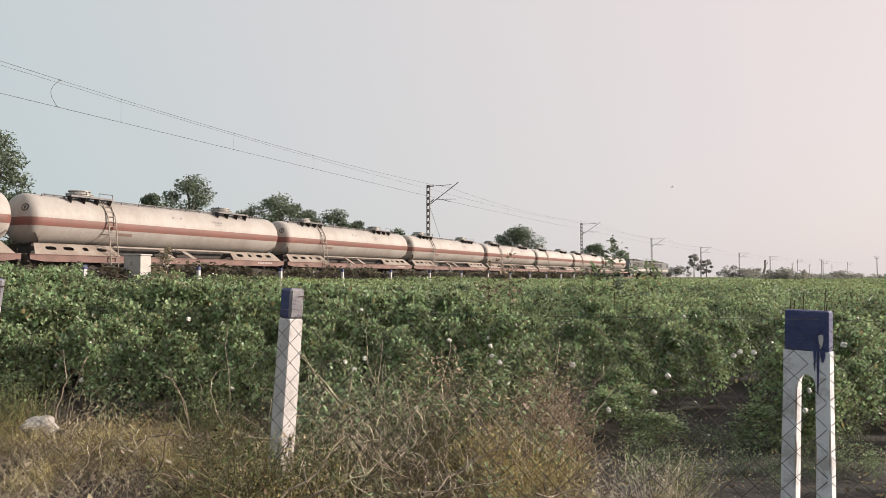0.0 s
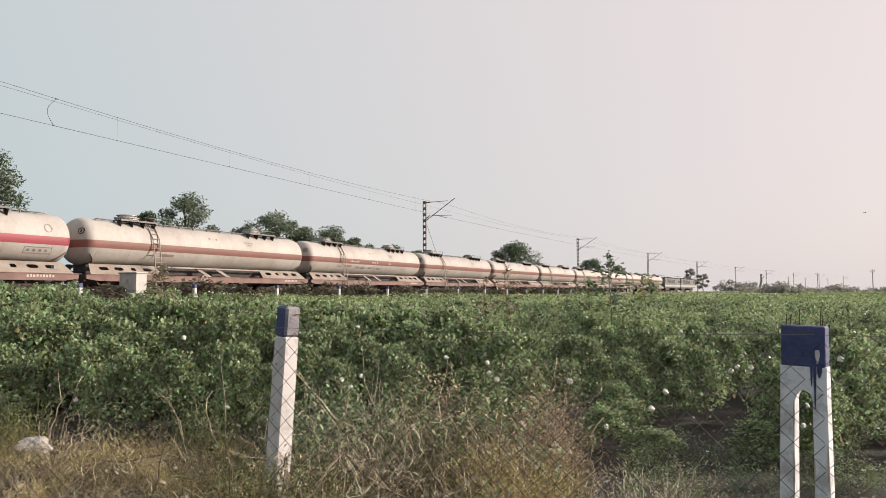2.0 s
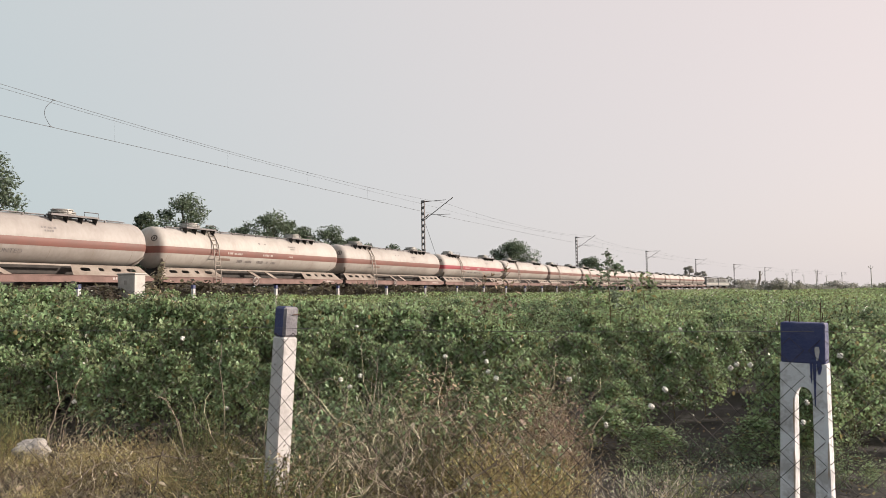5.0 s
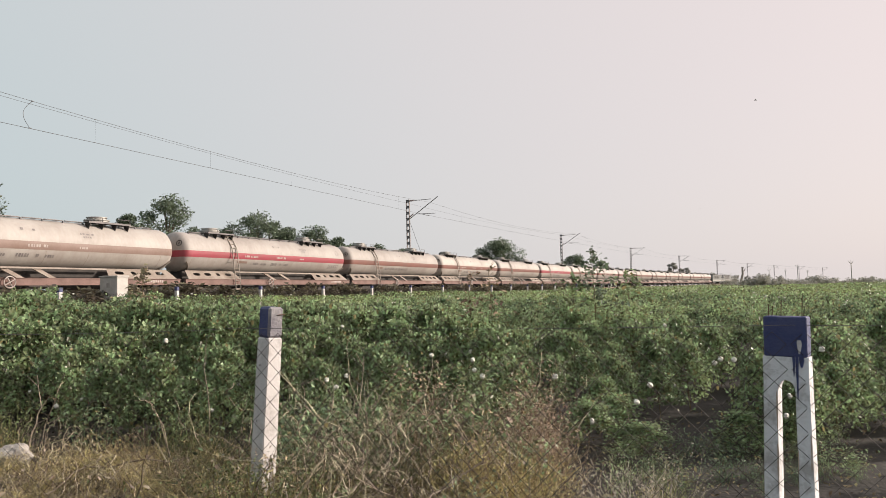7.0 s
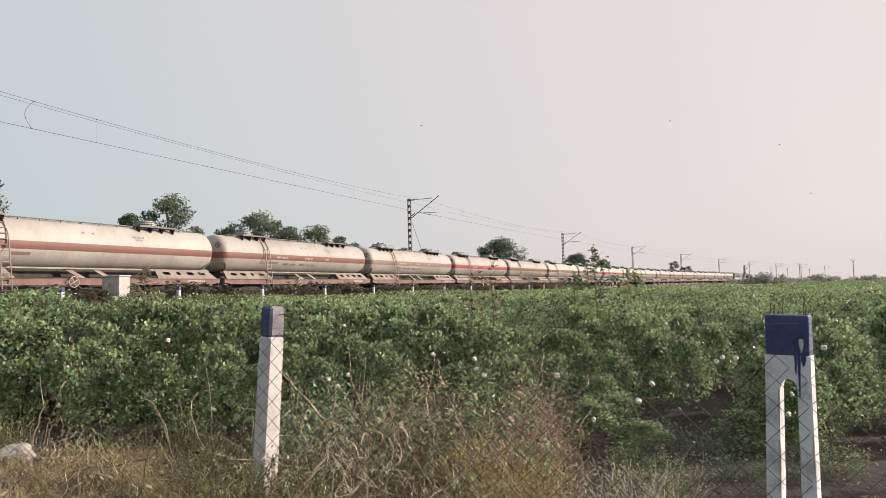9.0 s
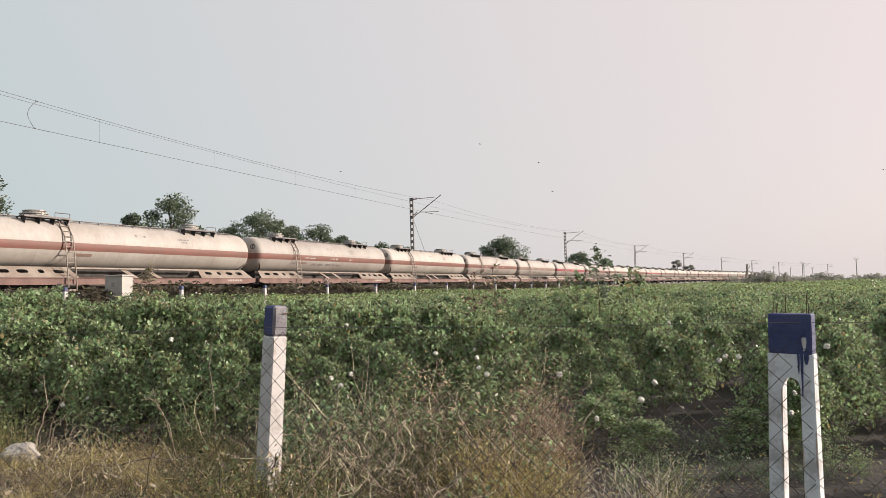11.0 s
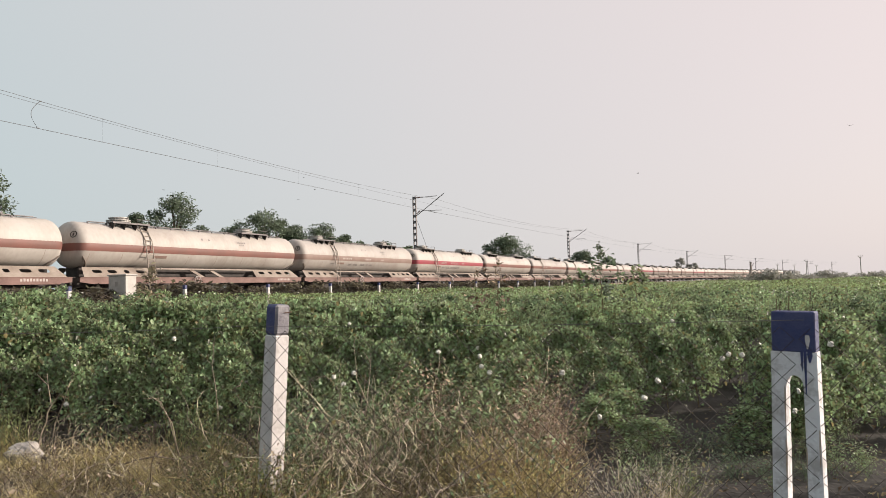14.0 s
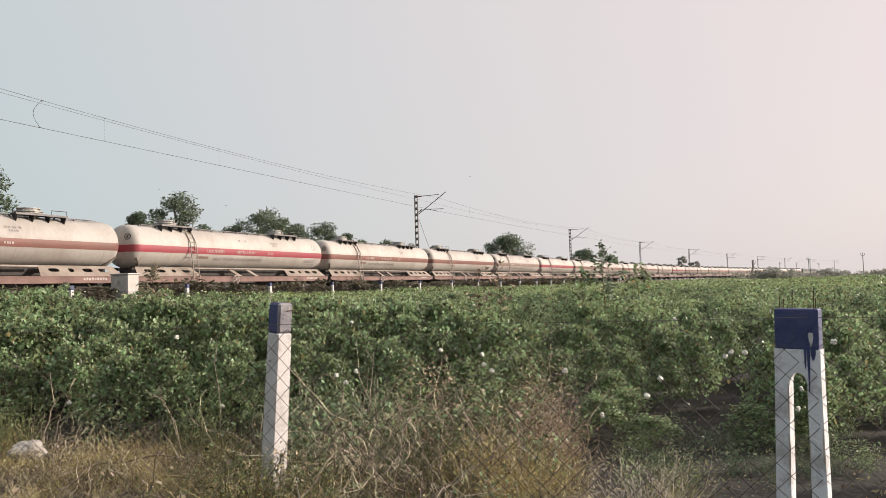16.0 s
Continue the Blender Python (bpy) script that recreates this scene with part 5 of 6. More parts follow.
# ---------------------------------------------------------------- weeds and litter along the fence
def build_weeds():
    rng = np.random.default_rng(31)

    def clump(kind):
        if kind == "straw":
            r = np.column_stack([rng.normal(0, 0.16, 60), rng.normal(0, 0.16, 60), np.zeros(60)])
            v, f = strands(rng, r, rng.uniform(0.15, 0.6, 60), 0.8, 0.0046, 6, 2.6)
            c = np.column_stack([rng.normal(0, 0.2, 70), rng.normal(0, 0.2, 70), rng.uniform(0.02, 0.36, 70)])
            return joined((v, f), blades(rng, c, rng.uniform(0.012, 0.036, 70), 0.4)), "straw"
        if kind == "green":
            r = np.column_stack([rng.normal(0, 0.15, 60), rng.normal(0, 0.15, 60), np.zeros(60)])
            v, f = strands(rng, r, rng.uniform(0.2, 0.5, 60), 0.6, 0.0028, 4, 0.7)
            c = np.column_stack([rng.normal(0, 0.17, 520), rng.normal(0, 0.17, 520), rng.uniform(0.03, 0.42, 520)])
            return joined((v, f), blades(rng, c, rng.uniform(0.010, 0.027, 520), 0.5)), "straw_green"
        if kind == "tuft":
            r = np.column_stack([rng.normal(0, 0.05, 80), rng.normal(0, 0.05, 80), np.zeros(80)])
            v, f = strands(rng, r, rng.uniform(0.16, 0.36, 80), 1.1, 0.0030, 3, 1.6)
            el, az = np.arcsin(rng.uniform(0.05, 1, 1300)), rng.uniform(0, 6.28, 1300)
            rad = 0.30 * rng.uniform(0.40, 1.0, 1300)
            c = np.column_stack([rad * np.cos(el) * np.cos(az), rad * np.cos(el) * np.sin(az), rad * np.sin(el)])
            return joined((v, f), blades(rng, c, rng.uniform(0.006, 0.016, 1300), 0.9)), "tuft"
        if kind == "vine":
            r = np.column_stack([rng.normal(0, 0.28, 18), rng.normal(0, 0.22, 18), rng.uniform(0.05, 0.4, 18)])
            return strands(rng, r, rng.uniform(0.7, 1.7, 18), 0.9, 0.0062, 22, 12.0), "twig"
        if kind == "mat":
            r = np.column_stack([rng.normal(0, 0.24, 90), rng.normal(0, 0.24, 90), rng.uniform(0.0, 0.12, 90)])
            v, f = strands(rng, r, rng.uniform(0.12, 0.42, 90), 2.2, 0.0044, 6, 3.0)
            c = np.column_stack([rng.normal(0, 0.24, 160), rng.normal(0, 0.24, 160), rng.uniform(0.02, 0.20, 160)])
            return joined((v, f), blades(rng, c, rng.uniform(0.016, 0.045, 160), 0.2)), "mat"
        if kind == "leafy":
            r = np.column_stack([rng.normal(0, 0.10, 14), rng.normal(0, 0.10, 14), np.zeros(14)])
            v, f = strands(rng, r, rng.uniform(0.3, 0.6, 14), 0.5, 0.004, 4, 0.8)
            c = np.column_stack([rng.normal(0, 0.20, 240), rng.normal(0, 0.20, 240), rng.uniform(0.05, 0.60, 240)])
            return joined((v, f), blades(rng, c, rng.uniform(0.03, 0.075, 240), -0.2)), "leaf"
        if kind == "pale":
            r = np.column_stack([rng.normal(0, 0.10, 40), rng.normal(0, 0.10, 40), np.zeros(40)])
            v, f = strands(rng, r, rng.uniform(0.25, 0.6, 40), 0.45, 0.0026, 4, 1.0)
            tips = v.reshape(40, 15, 3)[:, 9:].reshape(-1, 3)
            c = tips[rng.integers(0, len(tips), 260)] + rng.normal(0, 0.018, (260, 3))
            return joined((v, f), blades(rng, c, rng.uniform(0.008, 0.022, 260), 0.4)), "pale"
        if kind == "red":
            r = np.column_stack([rng.normal(0, 0.12, 60), rng.normal(0, 0.12, 60), np.zeros(60)])
            v, f = strands(rng, r, rng.uniform(0.25, 0.85, 60), 0.35, 0.0032, 5, 0.9)
            c = np.column_stack([rng.normal(0, 0.16, 220), rng.normal(0, 0.16, 220), rng.uniform(0.25, 0.85, 220)])
            return joined((v, f), blades(rng, c, rng.uniform(0.015, 0.05, 220), 0.4)), "straw_red"
        r = np.column_stack([rng.normal(0, 0.2, 34), rng.normal(0, 0.2, 34), np.zeros(34)])
        return strands(rng, r, rng.uniform(0.4, 1.1, 34), 0.6, 0.0078, 8, 3.2), "twig"

    labels = {"straw": "tangled clump of dry straw-coloured weeds", "green": "low yellow-green weed clump by the fence", "red": "withered reddish-brown weed clump", "twig": "bare bleached weed stalks standing in a tangle", "pale": "dry weed with pale fluffy seed heads",
              "vine": "curling dry vine stems tangled over the weeds", "leafy": "low broad-leaved green weed", "tuft": "rounded yellowing tuft of fine dry weeds", "mat": "flattened mat of dark dry stems and leaves"}
    models, mats = {}, {}
    for kind in labels:
        for i in range(3):
            models[kind, i], mats[kind] = clump(kind)

    heaps = {kind: [] for kind in labels}

    def put(kind, x, y, scale):
        v, f = models[kind, int(rng.integers(0, 3))]
        a = rng.uniform(0, 6.28)
        turn = np.array([[math.cos(a), math.sin(a), 0], [-math.sin(a), math.cos(a), 0], [rng.uniform(-0.1, 0.1), rng.uniform(-0.1, 0.1), rng.uniform(0.8, 1.1)]])
        heaps[kind].append((v @ turn * scale + [x, y, 0.0], f))

    # left of the leaning post: low, open, yellowish
    for _ in range(120):
        y = rng.uniform(4.7, 6.8)
        x = rng.uniform(-0.66 * y - 0.2, -0.9)
        if (y < 5.5 and x < -0.40 * y) or (abs(x / y + 0.578) < 0.035 and y < 6.6):
            continue
        k = rng.random()
        kind = "green" if k < 0.22 else "straw" if k < 0.36 else "mat" if k < 0.86 else "red"
        put(kind, x, y, rng.uniform(0.35, 1.0) ** 1.3 * (0.45 if kind == "red" else 0.95 if kind == "mat" else 0.7))
    for x, y in ((-2.95, 6.35), (-2.8, 6.4), (-2.72, 6.5)):
        put("straw", x, y, rng.uniform(0.6, 0.8))
    for x, y in ((-4.25, 6.75), (-4.4, 6.9), (-4.1, 6.9), (-2.05, 6.4), (-1.85, 6.5), (-2.2, 6.6)):
        put("green", x, y, rng.uniform(0.9, 1.25))
    for x, y in ((-1.95, 6.9), (-1.75, 6.8), (-2.1, 7.0), (-1.6, 6.95), (-3.9, 7.0)):
        put("twig", x, y, rng.uniform(0.35, 0.5))
    # middle: a high tangle
    for _ in range(58):
        y = rng.uniform(3.9, 7.2)
        x = rng.uniform(-1.15, 0.85) * (0.55 + y / 12)
        k = rng.random()
        kind = "straw" if k < 0.18 else "green" if k < 0.58 else "tuft" if k < 0.78 else "red" if k < 0.81 else "twig" if k < 0.90 else "leafy"
        put(kind, x, y, rng.uniform(0.7, 1.1) * (0.75 if y < 4.5 else 1.0))
    for x, y, sc in ((-0.02, 6.4, 0.95), (0.12, 6.6, 0.9)):
        put("red", x, y, sc)
    for x, y, sc in ((-0.62, 6.0, 1.15), (-0.45, 6.1, 1.2), (0.75, 6.2, 1.0), (0.9, 6.1, 0.9), (-1.15, 6.9, 1.0)):
        put("twig", x, y, sc)
    for x, y, sc in ((-1.3, 4.3, 0.7), (-0.7, 4.1, 0.7), (-1.15, 4.7, 0.9), (-0.85, 4.7, 0.9), (0.85, 4.3, 0.8), (0.6, 4.2, 0.9)):
        put("straw", x, y, sc)
    for x, y, sc in ((-1.25, 4.2, 0.6), (-0.75, 3.95, 0.6), (1.5, 4.55, 0.8), (1.62, 4.7, 0.7), (-4.1, 6.6, 1.2), (-4.3, 6.9, 1.3)):
        put("green", x, y, sc)
    for _ in range(30):
        y = rng.uniform(4.0, 7.0)
        put("vine", rng.uniform(-1.05, 0.85) * (0.55 + y / 12), y, rng.uniform(0.55, 1.0) * (0.75 if y < 4.6 else 1.0))
    for _ in range(6):
        y = rng.uniform(5.2, 7.0)
        x = rng.uniform(-0.62 * y, -0.9)
        if abs(x / y + 0.578) > 0.04 or y > 6.6:
            put("vine", x, y, rng.uniform(0.35, 0.7))
    for _ in range(24):
        y = rng.uniform(5.3, 7.2)
        x = rng.uniform(-1.15, 0.8) * (0.5 + y / 14)
        put("leafy", x, y, rng.uniform(0.6, 1.15))
    for _ in range(20):
        y = rng.uniform(5.2, 6.8)
        put("leafy", rng.uniform(0.24, 0.62) * y + 0.1, y, rng.uniform(0.25, 0.5))
    for x, y in ((-1.12, 6.1), (-0.95, 6.2), (-0.8, 6.3), (-1.2, 6.4), (-1.45, 6.9), (-2.4, 7.2), (-2.9, 7.3), (-3.5, 7.3), (-4.5, 7.0), (-3.2, 7.1)):
        put("leafy", x, y, rng.uniform(0.7, 1.1))
    for i in range(22):
        put(("mat", "tuft", "straw", "mat")[i % 4], rng.uniform(-1.75, -0.45), rng.uniform(3.95, 4.5), rng.uniform(0.6, 0.9))
    for x, y, sc in ((1.42, 4.35, 1.0), (1.30, 4.5, 0.9), (1.55, 4.6, 0.8), (0.85, 4.0, 0.9), (1.05, 3.95, 0.8), (0.70, 4.05, 0.8), (-2.3, 5.6, 0.6), (-1.75, 5.9, 0.7)):
        put("pale", x, y, sc)
    for x, y, sc in ((-2.70, 5.75, 1.15), (-2.55, 5.8, 0.9), (-2.9, 5.9, 0.9), (-1.85, 5.25, 0.9), (-1.65, 5.2, 0.8), (-2.05, 5.4, 0.7), (-3.9, 6.3, 0.8), (-4.1, 6.5, 1.1),
                     (-1.32, 4.3, 1.0), (-0.72, 4.12, 1.0), (0.40, 4.75, 1.7), (0.58, 4.6, 1.6), (0.30, 4.9, 1.8), (0.70, 4.5, 1.3),
                     (0.50, 4.3, 1.3), (0.22, 4.4, 1.1), (0.80, 4.25, 0.9), (-0.3, 4.6, 1.0), (-0.55, 5.0, 1.2), (0.0, 5.2, 1.3), (0.48, 5.4, 1.7), (-1.45, 5.6, 0.9), (1.45, 4.4, 0.8)):
        put("tuft", x, y, sc)
    for kind, x, y, sc in (("mat", -1.00, 4.2, 1.2), ("mat", -1.12, 4.2, 1.2), ("straw", -0.97, 4.2, 1.25), ("straw", -1.10, 4.22, 1.2), ("green", -1.02, 4.22, 1.5), ("green", -0.92, 4.2, 1.3),
                           ("green", -1.16, 4.22, 1.4), ("green", -1.04, 4.1, 1.2), ("tuft", -1.2, 4.2, 1.5), ("tuft", -0.84, 4.15, 1.5), ("tuft", -1.02, 4.15, 1.45), ("pale", -1.08, 4.15, 0.9), ("red", -0.98, 4.2, 0.7),
                           ("tuft", -1.07, 4.2, 1.9), ("tuft", -0.97, 4.2, 1.75), ("straw", -1.05, 4.22, 1.5), ("mat", -1.05, 4.15, 1.8), ("green", -0.98, 4.22, 1.55), ("vine", -1.0, 4.2, 0.5)):
        put(kind, x, y, sc)
    for kind, x, y, sc in (("twig", 0.86, 7.0, 1.15), ("twig", 1.0, 7.1, 1.2), ("red", 0.95, 6.9, 1.25), ("red", 0.80, 6.8, 1.1), ("pale", 0.9, 6.8, 1.5), ("vine", 0.9, 6.7, 1.0)):
        put(kind, x, y, sc)
    for _ in range(34):
        y = rng.uniform(4.9, 6.3)
        put("leafy", rng.uniform(0.26, 0.62) * y, y, rng.uniform(0.2, 0.42))
    for x, y, sc in ((0.92, 5.8, 0.85), (1.00, 5.7, 0.75), (0.85, 5.6, 0.8), (0.95, 5.4, 0.65), (0.80, 5.2, 0.6), (0.98, 6.0, 0.8)):
        put("red", x, y, sc)
    for _ in range(30):
        y = rng.uniform(3.95, 6.2)
        put("mat", rng.uniform(-0.9, 0.95) * (0.5 + y / 12), y, rng.uniform(0.6, 1.1))
    for x, y, sc in ((-2.72, 5.95, 1.3), (-2.6, 6.0, 1.1), (-1.75, 5.9, 1.1), (-1.55, 5.8, 1.0), (-4.05, 6.7, 1.3), (-2.2, 5.5, 0.9), (-2.35, 5.7, 1.0), (-3.2, 5.9, 0.9), (-1.35, 5.3, 0.9), (-1.95, 5.1, 0.8), (-2.9, 5.5, 0.7), (0.10, 4.75, 1.3), (-0.05, 4.85, 1.2), (0.62, 5.0, 1.5), (0.78, 5.3, 1.4), (-0.75, 4.6, 1.1)):
        put("tuft", x, y, sc)
    for _ in range(34):
        y = rng.uniform(4.6, 6.5)
        put("tuft", rng.uniform(-0.64, -0.2) * y, y, rng.uniform(0.35, 0.85))
    for kind, name in (("straw", "dry_weeds"), ("green", "green_weeds"), ("red", "withered_weeds"), ("twig", "weed_stalks"), ("pale", "seeding_weeds"), ("vine", "dry_vines"), ("leafy", "leafy_weeds"), ("tuft", "yellow_tufts"), ("mat", "matted_weeds")):
        tagged(part(name, arrays(name, *joined(*heaps[kind])), M[mats[kind]]), labels[kind], "weeds", kind="stuff")
    # dead leaves and chaff on the ground
    n = 3600
    y = rng.uniform(3.6, 8.2, n)
    x = rng.uniform(-0.7, 0.7, n) * y
    v, f = blades(rng, np.column_stack([x, y, rng.uniform(0.0, 0.05, n)]), rng.uniform(0.015, 0.055, n), 0.0)
    tagged(part("dead_leaves", arrays("dead_leaves", v, f), M["straw"]), "dry fallen leaves and chaff on the soil", "leaf litter", kind="stuff")
    n = 110
    y = rng.uniform(4.2, 6.6, n)
    x = rng.uniform(-0.6, 0.17, n) * y
    v, f = blades(rng, np.column_stack([x, y, np.where(x < -1.3, rng.uniform(0.05, 0.25, n), rng.uniform(0.15, 0.6, n))]), rng.uniform(0.025, 0.06, n), 0.5, "lobed", 0.8)
    tagged(part("pale_leaves", arrays("pale_leaves", v, f), M["dry_leaf"]), "pale curled dry leaves caught in the weeds", "leaf litter", kind="stuff")
    n = 4200
    y = rng.uniform(4.1, 6.1, n)
    x = rng.uniform(-0.74, -0.28, n) * y
    v, f = strands(rng, np.column_stack([x, y, rng.uniform(0.0, 0.03, n)]), rng.uniform(0.06, 0.28, n), 3.0, 0.0034, 2, 1.2)
    tagged(part("straw_litter", arrays("straw_litter", v, f), M["twig"]), "flattened pale straw lying on the bare soil", "straw", kind="stuff")
    n = 1500
    y = rng.uniform(4.6, 6.9, n)
    x = rng.uniform(-0.68, 0.2, n) * y
    v, f = strands(rng, np.column_stack([x, y, np.zeros(n)]), rng.uniform(0.05, 0.22, n), 0.9, 0.002, 2, 0.8)
    tagged(part("dry_grass", arrays("dry_grass", v, f), M["straw"]), "short dry grass along the fence", "grass", kind="stuff")


build_weeds()


def build_branches():
    rng = np.random.default_rng(41)
    runs = (((-1.02, 3.72, 0.22), (-0.62, 3.95, 0.46), 0.010), ((-0.98, 3.70, 0.20), (-0.5, 3.9, 0.38), 0.006), ((-0.26, 3.85, 0.16), (0.18, 4.2, 0.40), 0.007),
            ((-0.1, 3.9, 0.30), (0.40, 4.1, 0.33), 0.004), ((-2.9, 5.8, 0.12), (-1.9, 5.7, 0.22), 0.009), ((-2.85, 5.35, 0.05), (-2.6, 5.8, 0.26), 0.007),
            ((0.5, 3.9, 0.30), (0.95, 4.2, 0.22), 0.006), ((-3.9, 7.2, 0.0), (-3.55, 7.0, 0.75), 0.008))
    stalks = (((-2.22, 6.2, 0.10), (-2.29, 6.2, 0.40), (-2.36, 6.15, 0.58), (-2.47, 6.1, 0.66), 0.007), ((-2.25, 6.25, 0.10), (-2.31, 6.2, 0.42), (-2.40, 6.2, 0.60), (-2.50, 6.1, 0.63), 0.005),
              ((-2.00, 6.6, 0.10), (-2.02, 6.6, 0.55), (-2.06, 6.6, 0.85), (-2.03, 6.6, 1.12), 0.006), ((-3.74, 6.7, 0.0), (-3.68, 6.7, 0.28), (-3.60, 6.7, 0.50), (-3.64, 6.7, 0.80), 0.008),
              ((-0.49, 6.0, 0.0), (-0.51, 6.0, 0.48), (-0.39, 6.0, 0.61), (-0.18, 5.95, 0.90), 0.010), ((-0.62, 6.1, 0.0), (-0.59, 6.1, 0.44), (-0.55, 6.1, 0.70), (-0.53, 6.1, 0.95), 0.008),
              ((-0.15, 4.6, 0.08), (0.18, 4.6, 0.27), (0.37, 4.65, 0.38), (0.46, 4.7, 0.52), 0.008), ((-0.10, 4.5, 0.15), (0.26, 4.5, 0.15), (0.48, 4.5, 0.23), (0.58, 4.55, 0.36), 0.007),
              ((0.34, 5.2, 0.20), (0.47, 5.1, 0.30), (0.42, 5.0, 0.50), (0.60, 5.0, 0.66), 0.006), ((0.20, 5.3, 0.55), (0.36, 5.2, 0.32), (0.44, 5.1, 0.14), (0.46, 5.0, 0.0), 0.006))
    for *knots, r in stalks:
        bm = bmesh.new()
        k0 = [Vector(k) for k in knots]
        pts = [k0[0]]
        for a, b in zip(k0, k0[1:]):
            pts += [a.lerp(b, u) + Vector(rng.normal(0, 0.006, 3)) for u in (0.33, 0.67)] + [b]
        add_tube(bm, pts, r, 6, r * 0.4)
        for k in (4, 6, 8):
            add_tube(bm, [pts[k], pts[k] + Vector((rng.uniform(-0.12, 0.12), rng.uniform(-0.05, 0.05), rng.uniform(0.04, 0.14)))], r * 0.45, 4, r * 0.2)
        tagged(part("dry_stalk", tidy(bm), M["twig"]), "pale crooked dry stalk standing in the weeds", "stalk", "dry stalks by the fence")
    for a, b, r in runs:
        a, b = Vector(a), Vector(b)
        bm = bmesh.new()
        pts = [a.lerp(b, k / 6) + Vector(rng.normal(0, 0.014, 3)) for k in range(7)]
        add_tube(bm, pts, r, 6, r * 0.4)
        for k in (2, 4, 5):
            d = Vector((rng.uniform(-0.2, 0.3), rng.uniform(-0.1, 0.2), rng.uniform(0.02, 0.2)))
            add_tube(bm, [pts[k], pts[k] + d * 0.5 + Vector((0, 0, 0.02)), pts[k] + d], r * 0.5, 4, r * 0.2)
        tagged(part("dry_branch", tidy(bm), M["twig"]), "bleached dry branch lying in the weeds", "branch", "dry branches by the fence")


build_branches()


def build_stone():
    bm = bmesh.new()
    bmesh.ops.create_icosphere(bm, subdivisions=4, radius=1.0)
    for v in bm.verts:
        n = v.co.normalized()
        k = 1 + 0.28 * noise.noise(n * 1.3 + Vector((4, 2, 1))) + 0.10 * noise.noise(n * 4.0)
        v.co = Vector((n.x * 0.155 * k, n.y * 0.12 * k, max(-0.10, n.z * 0.105 * k)))
    tagged(part("boulder", tidy(bm, False), M["stone"], None, "", pose(-3.74, 6.52, 0.10, 0, 0, 25)), "pale angular stone lying in dry weeds", "stone")


build_stone()


# ---------------------------------------------------------------- trees and shrubs
def build_tree(x, y, z, h, w, seed, label, leaf=0.42, n=2600, lean=0.0, material_key="tree_leaf", trunk=0.30, clumps=16, bare=0.30):
    """Trunk, limbs and a crown of leafy clumps with gaps."""
    rng = np.random.default_rng(seed)
    t = thing("tree", label, "tree", pose(x, y, z))
    bm = bmesh.new()
    top = Vector((lean * h, 0, h * 0.62))
    add_tube(bm, [(0, 0, -0.2), (lean * h * 0.3, 0.05, h * 0.25), top], trunk, 8, trunk * 0.45)
    centres = []
    for k in range(clumps):
        a, e = k * 2.4 + rng.uniform(-0.4, 0.4), bare + (0.98 - bare) * (1 - ((k + 0.5) / clumps) ** 1.15)
        mid = (e - bare) / (0.98 - bare)
        rad = 0.40 * w * math.sqrt(max(0.0, 1 - (1.75 * mid - 0.75) ** 2)) * rng.uniform(0.5, 1.12)
        c = Vector((lean * h * e + rad * math.cos(a), rad * math.sin(a), h * e - w * 0.10))
        centres.append(c)
        s = Vector((lean * h * 0.5, 0, h * min(0.6, 0.3 + 0.3 * e)))
        add_tube(bm, [s, s.lerp(c, 0.5) + Vector((0, 0, 0.03 * h)), c], trunk * 0.32, 5, trunk * 0.08)
    part("trunk", tidy(bm), M["bark"], t)
    per = n // clumps
    cs = []
    for c in centres:
        r = w * rng.uniform(0.10, 0.17)
        d = rng.normal(0, 1, (per, 3))
        d /= np.linalg.norm(d, axis=1)[:, None]
        cs.append(np.array(c) + d * r * rng.uniform(0.35, 1.08, (per, 1)) * [1.15, 1.15, 0.8])
    c = np.concatenate(cs)
    v, f = blades(rng, c, rng.uniform(0.6, 1.3, len(c)) * leaf, -0.2)
    part("crown", arrays("crown", v, f), M[material_key], t)
    return t


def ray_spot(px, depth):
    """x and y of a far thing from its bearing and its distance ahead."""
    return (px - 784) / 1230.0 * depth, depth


for px, depth, h, w, seed, lb in ((-22, 62, 15.0, 8.6, 1, "tall dark green tree behind the railway"), (336, 80, 13.5, 8.6, 2, "round leafy tree behind the railway"),
                                  (264, 82, 11.6, 4.6, 3, "small sparse tree behind the railway"), (486, 92, 12.9, 9.4, 4, "broad dark green tree behind the railway"),
                                  (590, 98, 11.4, 8.6, 5, "low spreading tree behind the railway"), (540, 96, 11.2, 7.5, 6, "low spreading tree behind the railway"),
                                  (916, 140, 12.0, 10.2, 7, "dense round-topped tree behind the railway"), (1052, 170, 9.8, 7.5, 8, "low tree beyond the overhead masts"),
                                  (655, 108, 9.4, 6.5, 9, "bushy tree half hidden by the wagons"), (700, 110, 9.2, 6.5, 10, "bushy tree half hidden by the wagons"),
                                  (742, 116, 9.0, 6.0, 11, "bushy tree half hidden by the wagons"), (1098, 180, 8.5, 5.0, 12, "low tree beyond the overhead masts"),
                                  (30, 70, 10.5, 6.0, 13, "low leafy tree behind the railway"), (436, 94, 11.0, 5.5, 14, "low leafy tree behind the railway"),
                                  (514, 95, 11.9, 6.0, 15, "leafy tree behind the railway"), (630, 100, 9.9, 5.5, 16, "low leafy tree behind the railway")):
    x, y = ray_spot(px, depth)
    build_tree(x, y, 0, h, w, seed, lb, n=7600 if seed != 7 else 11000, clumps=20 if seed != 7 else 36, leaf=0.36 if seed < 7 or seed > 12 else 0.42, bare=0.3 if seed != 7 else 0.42)

